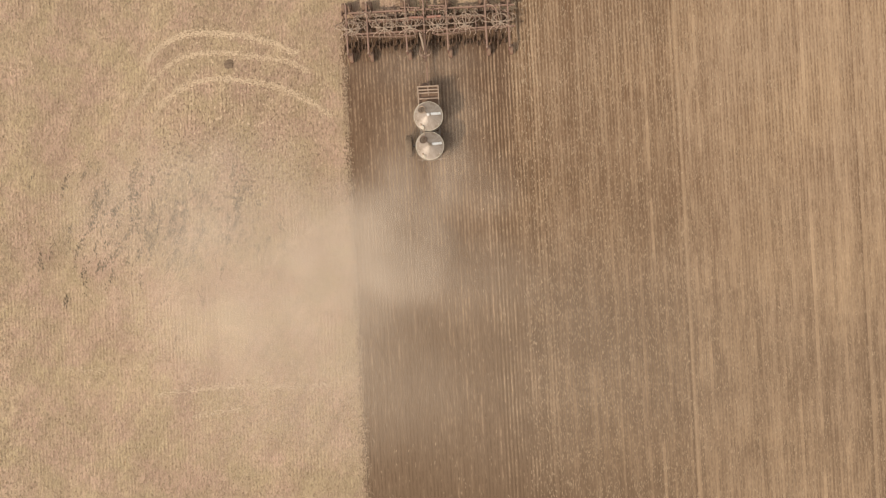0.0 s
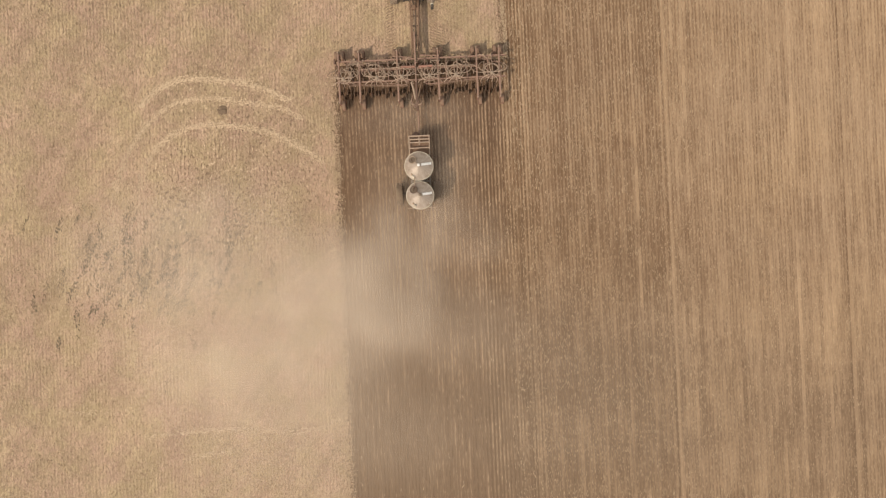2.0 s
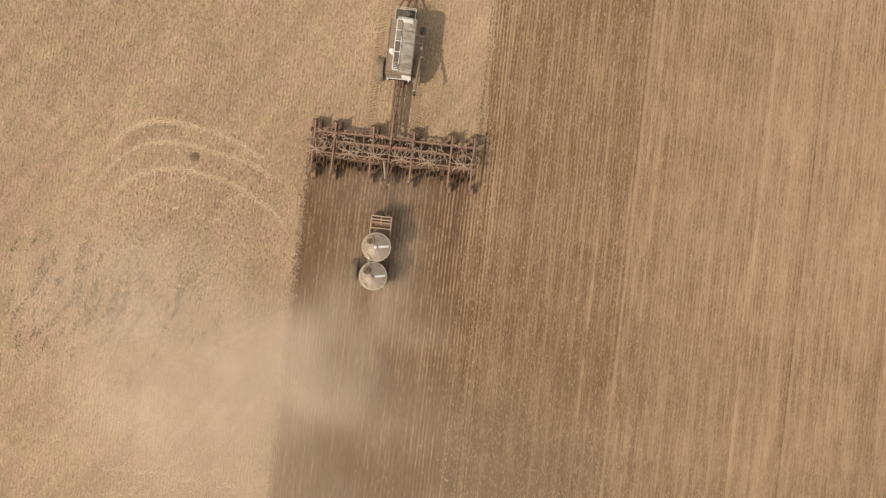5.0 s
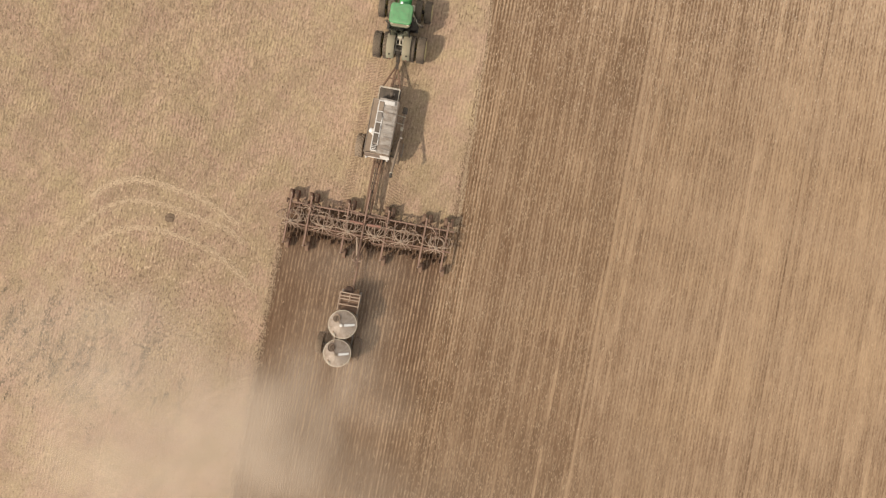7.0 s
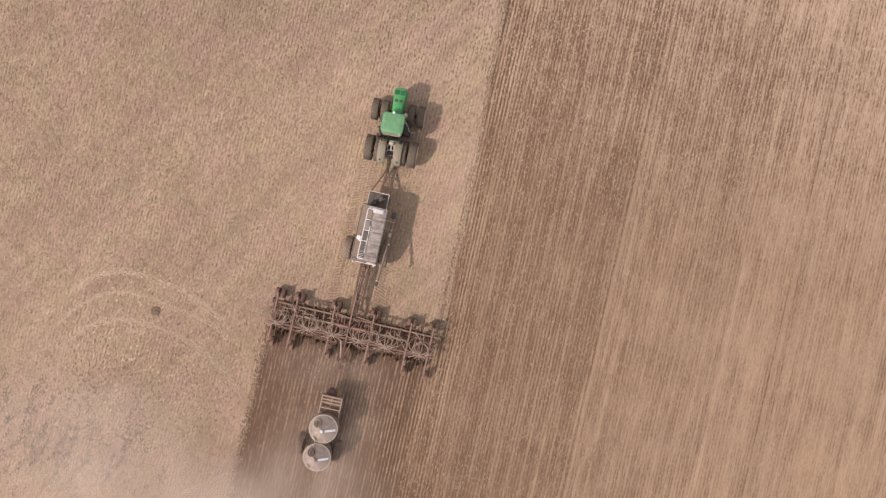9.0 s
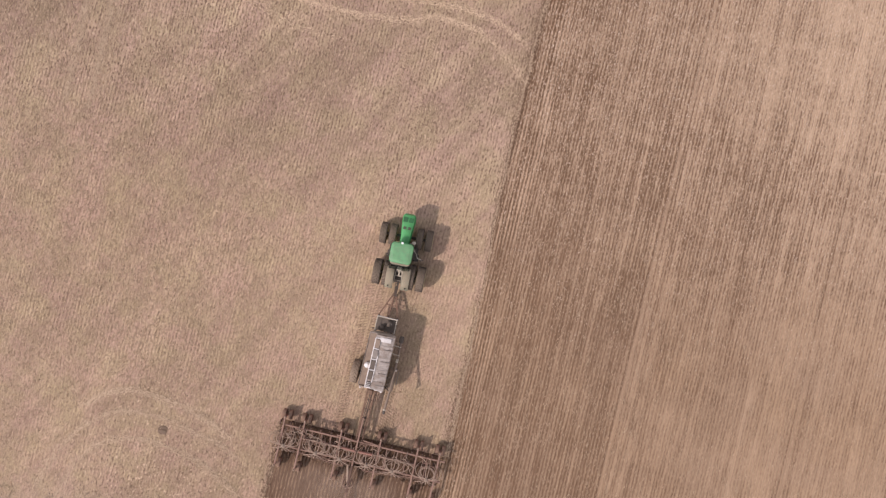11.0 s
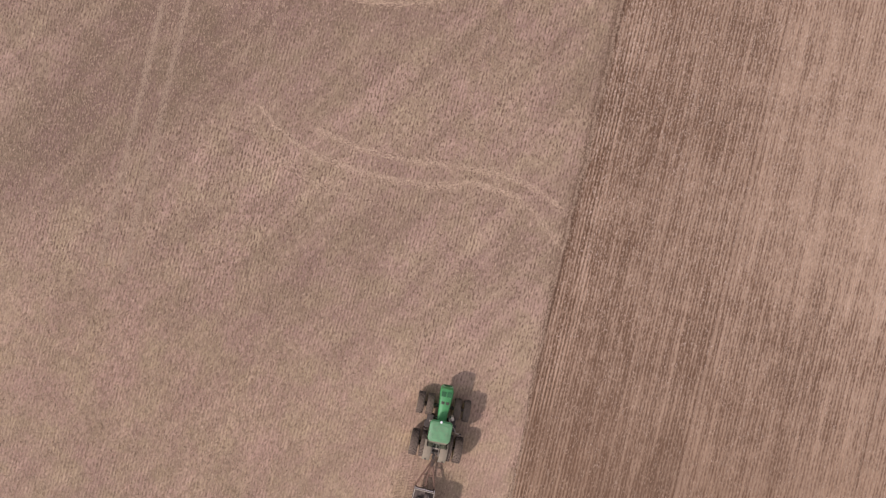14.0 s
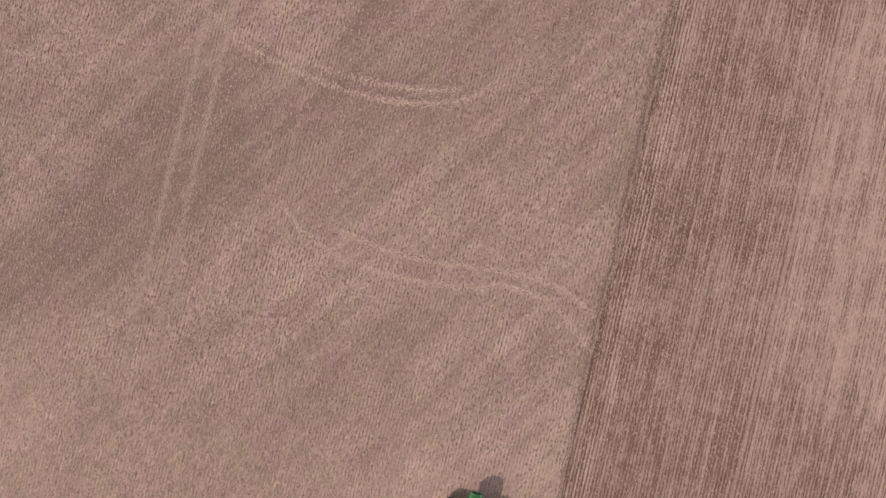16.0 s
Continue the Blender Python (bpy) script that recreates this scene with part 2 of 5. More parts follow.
    # smooth rolled wheelings between the passes, with a dark furrow on one side
    for middle, wide, worn in ((18.25, 0.24, 0.60), (31.32, 0.26, 0.55), (12.85, 0.14, 0.30), (7.8, 0.14, 0.35), (24.4, 0.14, 0.35), (28.3, 0.14, 0.25)):
        off = k.math("SUBTRACT", sep.outputs[0], k.math("ADD", wob, middle))
        far = k.math("ABSOLUTE", off)
        rolled = k.span(far, wide / 2 - 0.06, wide / 2 + 0.05, worn, 0.0)
        smooth_tone = k.math("ADD", k.math("MULTIPLY", bits, 0.3), 0.66)
        tone = k.math("ADD", k.math("MULTIPLY", tone, k.math("SUBTRACT", 1.0, rolled)), k.math("MULTIPLY", rolled, smooth_tone))
        if wide > 0.2:
            furrow = k.span(k.math("ABSOLUTE", k.math("ADD", off, wide / 2 + 0.09)), 0.03, 0.11, 0.22, 0.0)
            tone = k.math("SUBTRACT", tone, furrow, True)
    hue = k.mix(k.span(k.noise(at, 0.22, 3.0), 0.35, 0.65), (0.150, 0.081, 0.040), (0.144, 0.0795, 0.0396))
    hue = k.mix(k.math("MULTIPLY", strip, k.span(sep.outputs[1], -16.0, -2.0)), hue, (0.118, 0.065, 0.035))      # moist, just turned
    hue = k.mix(k.span(sep.outputs[1], -26.0, -8.0, 1.0, 0.0), hue, (0.155, 0.093, 0.051))      # dried since
    light = k.mix(k.span(k.noise(at, 0.13, 3.0), 0.35, 0.65), (0.455, 0.304, 0.182), (0.43, 0.29, 0.18))
    light = k.mix(k.span(sep.outputs[1], 8.0, 28.0), light, (0.47, 0.325, 0.208))       # bleached straw further up
    far_side = k.math("MULTIPLY", k.span(sep.outputs[0], 14.0, 32.0), k.span(sep.outputs[1], 16.0, 36.0))
    light = k.mix(far_side, light, (0.52, 0.368, 0.238))
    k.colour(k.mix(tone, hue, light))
    k.bump(bits, 0.6, 0.06)
    return k.m


def stubble_soil():
    """Straw-covered stubble: pale residue with dark and pale flecks, loosely set in the old rows."""
    k = Nodes("stubble_soil", 0.95)
    at = k.place()

    def swing(value, width):
        """A noise stretched to run from -0.5 to 0.5."""
        return k.math("SUBTRACT", k.span(value, 0.5 - width, 0.5 + width), 0.5)

    pos = k.node("ShaderNodeSeparateXYZ", at)
    up = k.span(pos.outputs[1], 10.0, 30.0)                            # the upper field lies barer and darker
    wob = k.math("MULTIPLY", k.math("SUBTRACT", k.noise(k.place((1.1, 0.5, 1)), 1.0, 3.0, 0.6), 0.5), 0.34)
    x = k.math("ADD", k.node("ShaderNodeSeparateXYZ", k.place((1, 1, 1), 0.03)).outputs[0], wob)
    ridge = k.math("SINE", k.math("MULTIPLY", x, 2 * math.pi / PITCH))
    broad = k.noise(k.slant((0.13, 0.05, 1), 0.45), 1.0, 4.0, 0.6)
    blot = k.noise(at, 0.75, 5.0, 0.62)
    patch = k.noise(k.place((1, 1, 1), 0.0, (7.3, 2.1, 0)), 0.28, 4.0, 0.6)
    strips = k.noise(k.place((0.85, 0.02, 1), 0.02), 1.0, 3.0, 0.6)
    sweep = k.noise(k.slant((1.1, 0.05, 1), 0.62), 1.0, 3.0, 0.65)     # old slanting wheelings
    grain = k.noise(k.place((10, 7, 9)), 1.0, 4.0, 0.7)
    pale = k.span(pos.outputs[0], 1.8, 3.6, 0.0, 1.0)                  # finer chaff beside the last pass
    tone = k.math("MULTIPLY", ridge, k.span(patch, 0.38, 0.62, 0.02, 0.10))
    for value, width, gain in ((grain, 0.2, 0.37), (broad, 0.2, 0.22), (blot, 0.2, 0.20), (patch, 0.2, 0.12), (strips, 0.2, 0.08), (sweep, 0.16, 0.17)):
        tone = k.math("ADD", tone, k.math("MULTIPLY", swing(value, width), gain))
    for value, width, gain in ((broad, 0.2, 0.12), (sweep, 0.16, 0.14)):
        tone = k.math("ADD", tone, k.math("MULTIPLY", k.math("MULTIPLY", swing(value, width), up), gain))
    tone = k.math("ADD", tone, k.math("MULTIPLY", k.math("MULTIPLY", pale, k.span(pos.outputs[1], 4.0, 11.0)), 0.09))
    # a darker stretch with one clear slanting border
    ragged = k.math("MULTIPLY", swing(broad, 0.2), 3.0)
    ragged = k.math("ADD", ragged, k.math("MULTIPLY", swing(patch, 0.2), 2.0))
    across = k.node("ShaderNodeVectorMath", at, (-31.5, 24.5, 0), operation="SUBTRACT").outputs[0]
    across = k.node("ShaderNodeSeparateXYZ", k.node("ShaderNodeMapping", across, (0, 0, 0), (0, 0, -0.76), (1, 1, 1)).outputs[0])
    over = k.math("ADD", across.outputs[1], ragged)
    dark = k.math("MULTIPLY", k.span(over, -1.0, 2.2), k.span(over, 5.0, 14.0, 1.0, 0.12))
    dark = k.math("MULTIPLY", dark, k.span(pos.outputs[0], -20.0, 2.0, 1.0, 0.3))
    dark = k.math("MULTIPLY", dark, k.span(pos.outputs[0], -14.0, 6.0, 1.0, 0.3))
    tone = k.math("SUBTRACT", tone, k.math("MULTIPLY", dark, 0.32))
    # soil that lies a little darker or paler
    for cx, cy, sx, sy, turn, gain in ((-14.5, 30.5, 7.5, 3.2, -0.45, 0.20), (0, 43, 12, 6, 0.3, -0.10), (-29, 13, 15, 8, 0.2, 0.06), (-38, 43, 9, 4, 0.1, 0.14)):
        own = k.node("ShaderNodeVectorMath", at, (cx, cy, 0), operation="SUBTRACT").outputs[0]
        own = k.node("ShaderNodeMapping", own, (0, 0, 0), (0, 0, -turn), (1 / sx, 1 / sy, 0)).outputs[0]
        far = k.node("ShaderNodeVectorMath", own, operation="LENGTH").outputs["Value"]
        far = k.math("ADD", far, k.math("MULTIPLY", swing(broad, 0.2), 0.7))
        tone = k.math("ADD", tone, k.span(far, 0.3, 1.0, gain, 0.0))
    tone = k.math("ADD", tone, k.math("MULTIPLY", up, -0.08))
    tone = k.math("ADD", tone, 0.52, True)
    base = k.mix(tone, (0.235, 0.155, 0.096), (0.575, 0.406, 0.262))
    tinge = k.mix(k.span(k.noise(at, 0.35, 4.0, 0.65), 0.34, 0.66), (0.97, 1.02, 0.92), (1.045, 0.985, 1.06))
    base = k.mix(1.0, base, tinge, "MULTIPLY")
    base = k.mix(up, base, k.mix(1.0, base, (0.985, 1.0, 1.04), "MULTIPLY"))      # greyer, weathered residue
    # dark slits and clods between the stalks, pale heaps of chaff among them
    dash = k.noise(k.place((6.2, 3.2, 6), 0.05), 1.0, 2.5, 0.6)
    in_rows = k.math("MULTIPLY", k.span(strips, 0.40, 0.60, -0.02, -0.095), k.span(pos.outputs[1], -4.0, 12.0, 0.4, 1.0))
    slit = k.math("ADD", k.math("MULTIPLY", ridge, in_rows), dash)
    crowd = k.math("ADD", k.span(blot, 0.36, 0.64, 0.20, 0.56), k.math("MULTIPLY", up, 0.68))
    # churned ground where the turn was driven
    churn = k.node("ShaderNodeVectorMath", k.place((1 / 10.0, 1 / 9.5, 0), 0.0, (15.0 / 10.0, 6.5 / 9.5, 0)), operation="LENGTH").outputs["Value"]
    churn = k.span(k.math("ADD", churn, k.math("MULTIPLY", swing(broad, 0.2), 0.5)), 0.45, 1.0, 1.0, 0.0)
    crowd = k.math("ADD", crowd, k.math("MULTIPLY", churn, 0.42))
    crowd = k.math("MULTIPLY", crowd, k.span(patch, 0.36, 0.64, 1.3, 0.75))
    gaps = k.math("MULTIPLY", k.span(slit, 0.53, 0.63), crowd, True)
    base = k.mix(gaps, base, (0.195, 0.124, 0.078))
    heap = k.noise(k.place((5.6, 3.2, 6), -0.2, (3.3, 8.1, 0)), 1.0, 2.5, 0.6)
    heaps = k.math("MULTIPLY", k.span(heap, 0.57, 0.68), k.math("ADD", k.span(blot, 0.36, 0.64, 0.55, 0.25), k.math("ADD", k.math("MULTIPLY", churn, 0.55), k.math("MULTIPLY", up, 0.2))))
    base = k.mix(heaps, base, (0.62, 0.45, 0.30))
    # bare, weedy patches in one stretch of the field
    away = k.node("ShaderNodeVectorMath", k.place((1 / 9.0, 1 / 5.5, 0), 0.0, (20 / 9.0, 14.0 / 5.5, 0)), operation="LENGTH").outputs["Value"]
    bare = k.math("MULTIPLY", k.span(away, 0.25, 1.0, 1.0, 0.0), k.span(k.noise(k.slant((2.6, 1.3, 1), 0.4), 1.0, 5.0, 0.7), 0.53, 0.60))
    base = k.mix(k.math("MULTIPLY", bare, 0.42), base, (0.20, 0.142, 0.088))
    k.colour(base)
    k.bump(grain, 0.6, 0.06)
    return k.m


SEEDED, STUBBLE = seeded_soil(), stubble_soil()


def straw(name, a, b):
    k = Nodes(name, 0.8)
    r = k.node("ShaderNodeNewGeometry").outputs["Random Per Island"]
    k.colour(k.mix(r, a, b))
    return k.m


STRAW = straw("straw", (0.37, 0.255, 0.155), (0.60, 0.44, 0.285))
PRINT = straw("pressed_soil", (0.25, 0.168, 0.104), (0.31, 0.21, 0.132))
THROWN = straw("thrown_soil", (0.17, 0.10, 0.055), (0.29, 0.19, 0.115))
BLEACHED = straw("bleached_straw", (0.55, 0.41, 0.28), (0.80, 0.64, 0.48))
PALE_STRAW = straw("pressed_straw", (0.50, 0.365, 0.235), (0.64, 0.475, 0.32))
TRACK = straw("pressed_chaff", (0.505, 0.367, 0.236), (0.605, 0.442, 0.29))
STALK = straw("stubble_stalks", (0.30, 0.205, 0.122), (0.47, 0.334, 0.208))
WEED = straw("dull_weeds", (0.125, 0.092, 0.056), (0.23, 0.16, 0.10))
SOD = straw("dark_sod", (0.11, 0.07, 0.04), (0.20, 0.13, 0.08))

# ---------- mesh helpers ----------


def mesh_of(bm, material, name="mesh", smooth=True):
    me = bpy.data.meshes.new(name)
    bmesh.ops.recalc_face_normals(bm, faces=bm.faces)
    bm.to_mesh(me)
    bm.free()
    me.materials.append(material)
    if smooth:
        me.polygons.foreach_set("use_smooth", [True] * len(me.polygons))
        me.set_sharp_from_angle(angle=radians(38))
    return me


def part(name, bm, material, parent, label="", m=None, smooth=True):
    """One mesh under a thing or a part. bm may also be a mesh that is shared."""
    me = mesh_of(bm, material, name, smooth) if isinstance(bm, bmesh.types.BMesh) else bm
    ob = new(name, me)
    ob.parent = parent
    if m is not None:
        ob.matrix_basis = m
    if label:
        ob["label"] = label
    return ob


def thing(name, m, label, category, group=""):
    ob = new(name)
    ob.empty_display_size = 0.3
    ob.matrix_basis = m
    return tagged(ob, label, category, group)


def box(c, s, bevel=0.0, turn=(0, 0, 0), bm=None, seg=1):
    own = bmesh.new()
    bmesh.ops.create_cube(own, size=1.0, matrix=Matrix.Diagonal((*s, 1.0)))
    if bevel:
        bmesh.ops.bevel(own, geom=own.edges[:], offset=bevel, segments=seg, affect="EDGES", profile=0.5)
    own.transform(pose(*c, *turn))
    if bm is None:
        return own
    me = bpy.data.meshes.new("tmp")
    own.to_mesh(me)
    own.free()
    bm.from_mesh(me)
    bpy.data.meshes.remove(me)
    return bm


def tube(points, r, seg=8, bm=None, r_end=None):
    """A round bar along a line of points."""
    bm = bm or bmesh.new()
    p = [Vector(q) for q in points]
    side, rings = None, []
    for i, q in enumerate(p):
        way = (p[min(i + 1, len(p) - 1)] - p[max(i - 1, 0)]).normalized()
        if side is None:
            side = way.orthogonal().normalized()
        side = (side - way * side.dot(way)).normalized()
        other = way.cross(side)
        k = r if r_end is None else r + (r_end - r) * i / (len(p) - 1)
        rings.append([bm.verts.new(q + (side * math.cos(a) + other * math.sin(a)) * k) for a in (2 * math.pi * j / seg for j in range(seg))])
    for a, b in zip(rings, rings[1:]):
        for j in range(seg):
            bm.faces.new((a[j], a[(j + 1) % seg], b[(j + 1) % seg], b[j]))
    bm.faces.new(rings[0][::-1])
    bm.faces.new(rings[-1])
    return bm


def beam(a, b, w, h, bm=None):
    """A square bar from a to b."""
    a, b = Vector(a), Vector(b)
    way = b - a
    m = Matrix.Translation((a + b) / 2) @ way.to_track_quat("Y", "Z").to_matrix().to_4x4()
    own = box((0, 0, 0), (w, way.length, h), min(w, h) * 0.12)
    own.transform(m)
    if bm is None:
        return own
    me = bpy.data.meshes.new("tmp")
    own.to_mesh(me)
    own.free()
    bm.from_mesh(me)
    bpy.data.meshes.remove(me)
    return bm


def lathe(profile, seg=32, axis="Z", bm=None):
    """A turned body from (radius, place along the axis)."""
    bm = bm or bmesh.new()
    rings = []
    for r, z in profile:
        ring = []
        for j in range(seg):
            a = 2 * math.pi * j / seg
            p = (r * math.cos(a), r * math.sin(a), z)
            ring.append(bm.verts.new(p if axis == "Z" else (p[2], p[0], p[1])))
        rings.append(ring)
    for a, b in zip(rings, rings[1:]):
        for j in range(seg):
            bm.faces.new((a[j], a[(j + 1) % seg], b[(j + 1) % seg], b[j]))
    bm.faces.new(rings[0][::-1])
    bm.faces.new(rings[-1])
    return bm


def loft(rings, bm=None):
    """A skin over closed rings with equal counts of points."""
    bm = bm or bmesh.new()
    made = [[bm.verts.new(q) for q in ring] for ring in rings]
    n = len(made[0])
    for a, b in zip(made, made[1:]):
        for j in range(n):
            bm.faces.new((a[j], a[(j + 1) % n], b[(j + 1) % n], b[j]))
    bm.faces.new(made[0][::-1])
    bm.faces.new(made[-1])
    return bm


def rounded(w, l, r, n=5):
    """The outline of a rectangle with round corners."""
    out = []
    for cx, cy, a0 in ((w / 2 - r, l / 2 - r, 0), (-w / 2 + r, l / 2 - r, 90), (-w / 2 + r, -l / 2 + r, 180), (w / 2 - r, -l / 2 + r, 270)):
        for i in range(n + 1):
            a = radians(a0 + 90 * i / n)
            out.append((cx + r * math.cos(a), cy + r * math.sin(a)))
    return out


def bezier(a, b, c, d, n=10):
    a, b, c, d = Vector(a), Vector(b), Vector(c), Vector(d)
    return [a * (1 - t) ** 3 + b * 3 * t * (1 - t) ** 2 + c * 3 * t * t * (1 - t) + d * t ** 3 for t in (i / n for i in range(n + 1))]


def glide(points, n=8):
    """A smooth line through points in the plane."""
    p = [Vector((*q, 0)) for q in points]
    p = [p[0] * 2 - p[1]] + p + [p[-1] * 2 - p[-2]]
    out = []
    for a, b, c, d in zip(p, p[1:], p[2:], p[3:]):
        for i in range(n):
            t = i / n
            out.append(0.5 * (b * 2 + (c - a) * t + (a * 2 - b * 5 + c * 4 - d) * t * t + (b * 3 - a - c * 3 + d) * t ** 3))
    return out + [p[-2]]


# ---------- ground ----------
Y_DRILL = 0.80                     # the drilled strip ends under the drill


def edge_x(y):
    """Where the last pass ends: nearly straight, a little ragged, drawn in further up."""
    y = np.asarray(y, dtype=float)
    line = np.interp(y, (2.0, 8.0, 13.0, 19.0, 25.0, 30.0, 36.0, 46.0, 56.0), (6.42, 6.34, 6.20, 5.88, 5.68, 5.74, 5.88, 5.78, 5.92))
    return line + 0.05 * np.sin(y * 0.9) + 0.04 * np.sin(y * 2.3 + 1.0)


def lined(lo, hi, step):
    return np.linspace(lo, hi, int(round((hi - lo) / step)) + 1)


def make_ground():
    """One sheet to the horizon; low furrows where it lies near the machine."""
    fine_x = np.concatenate([lined(-46, -EDGE, PITCH / 4), lined(-EDGE, 46, PITCH / 4)[1:]])
    xs = np.concatenate([[-3000, -600, -150], fine_x, [150, 600, 3000]])
    ys = np.concatenate([[-3000, -600, -150], lined(-52, Y_DRILL, 0.75), lined(Y_DRILL, 77, 0.75)[1:], [150, 600, 3000]])
    X, Y = np.meshgrid(xs, ys)
    seeded = (X > EDGE - 1e-6) | ((X > -EDGE - 1e-6) & (Y < Y_DRILL + 1e-6))
    rng = np.random.default_rng(4)
    phase = np.cos(2 * np.pi * X / PITCH)
    depth = np.where(seeded, 0.022, 0.006)
    near = (np.abs(X) < 46.1) & (Y > -52.1) & (Y < 77.1)
    Z = np.where(near, phase * depth + rng.normal(0, 0.006, X.shape), 0)
    Z -= np.where(seeded, 0.02, 0.0)
    # broad, gentle undulation
    Z += 0.03 * np.sin(X * 0.13 + 1) * np.sin(Y * 0.09) * near
    # bend the columns beside the border along it
    close = np.clip(1 - np.abs(X - EDGE) / 2.5, 0, 1) * (np.abs(Y) < 100)
    X = X + (edge_x(Y) - EDGE) * close
    ny, nx = X.shape
    verts = np.stack([X, Y, Z], -1).reshape(-1, 3)
    i = (np.arange(ny - 1)[:, None] * nx + np.arange(nx - 1)[None, :]).ravel()
    quads = np.stack([i, i + 1, i + nx + 1, i + nx], -1)
    me = bpy.data.meshes.new("ground")
    me.vertices.add(len(verts))
    me.vertices.foreach_set("co", verts.ravel())
    me.loops.add(quads.size)
    me.loops.foreach_set("vertex_index", quads.ravel())
    me.polygons.add(len(quads))
    me.polygons.foreach_set("loop_start", np.arange(len(quads)) * 4)
    X = np.broadcast_to(xs, X.shape)
    cx, cy = (X[:-1, :-1] + X[1:, 1:]).ravel() / 2, (Y[:-1, :-1] + Y[1:, 1:]).ravel() / 2
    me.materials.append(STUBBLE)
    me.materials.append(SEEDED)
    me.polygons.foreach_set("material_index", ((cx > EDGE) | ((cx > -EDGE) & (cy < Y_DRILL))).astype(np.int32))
    me.polygons.foreach_set("use_smooth", np.ones(len(quads), dtype=bool))
    me.update()
    me.validate()
    return tagged(new("ground", me), "farm field, pale stubble beside freshly drilled brown rows", "field", kind="structure")


ground = make_ground()


def quads_object(name, verts, material, label, category):
    """Loose blades as one mesh: verts has four corners a blade."""
    n = len(verts)
    me = bpy.data.meshes.new(name)
    me.vertices.add(n * 4)
    me.vertices.foreach_set("co", verts.reshape(-1))
    me.loops.add(n * 4)
    me.loops.foreach_set("vertex_index", np.arange(n * 4))
    me.polygons.add(n)
    me.polygons.foreach_set("loop_start", np.arange(n) * 4)
    me.materials.append(material)
    me.update()
    me.validate()
    return tagged(new(name, me), label, category, kind="stuff")


def blades(x, y, z, angle, length, width, lift, rng):
    """Flat stalks lying at an angle; lift raises the far end."""
    n = len(x)
    dx, dy = np.cos(angle) * length / 2, np.sin(angle) * length / 2
    wx, wy = -np.sin(angle) * width / 2, np.cos(angle) * width / 2
    out = np.zeros((n, 4, 3))
    for i, (s, w) in enumerate(((-1, -1), (1, -1), (1, 1), (-1, 1))):
        out[:, i, 0], out[:, i, 1] = x + s * dx + w * wx, y + s * dy + w * wy
        out[:, i, 2] = z + (lift if s > 0 else 0) + (w * width * 0.2)
    return out


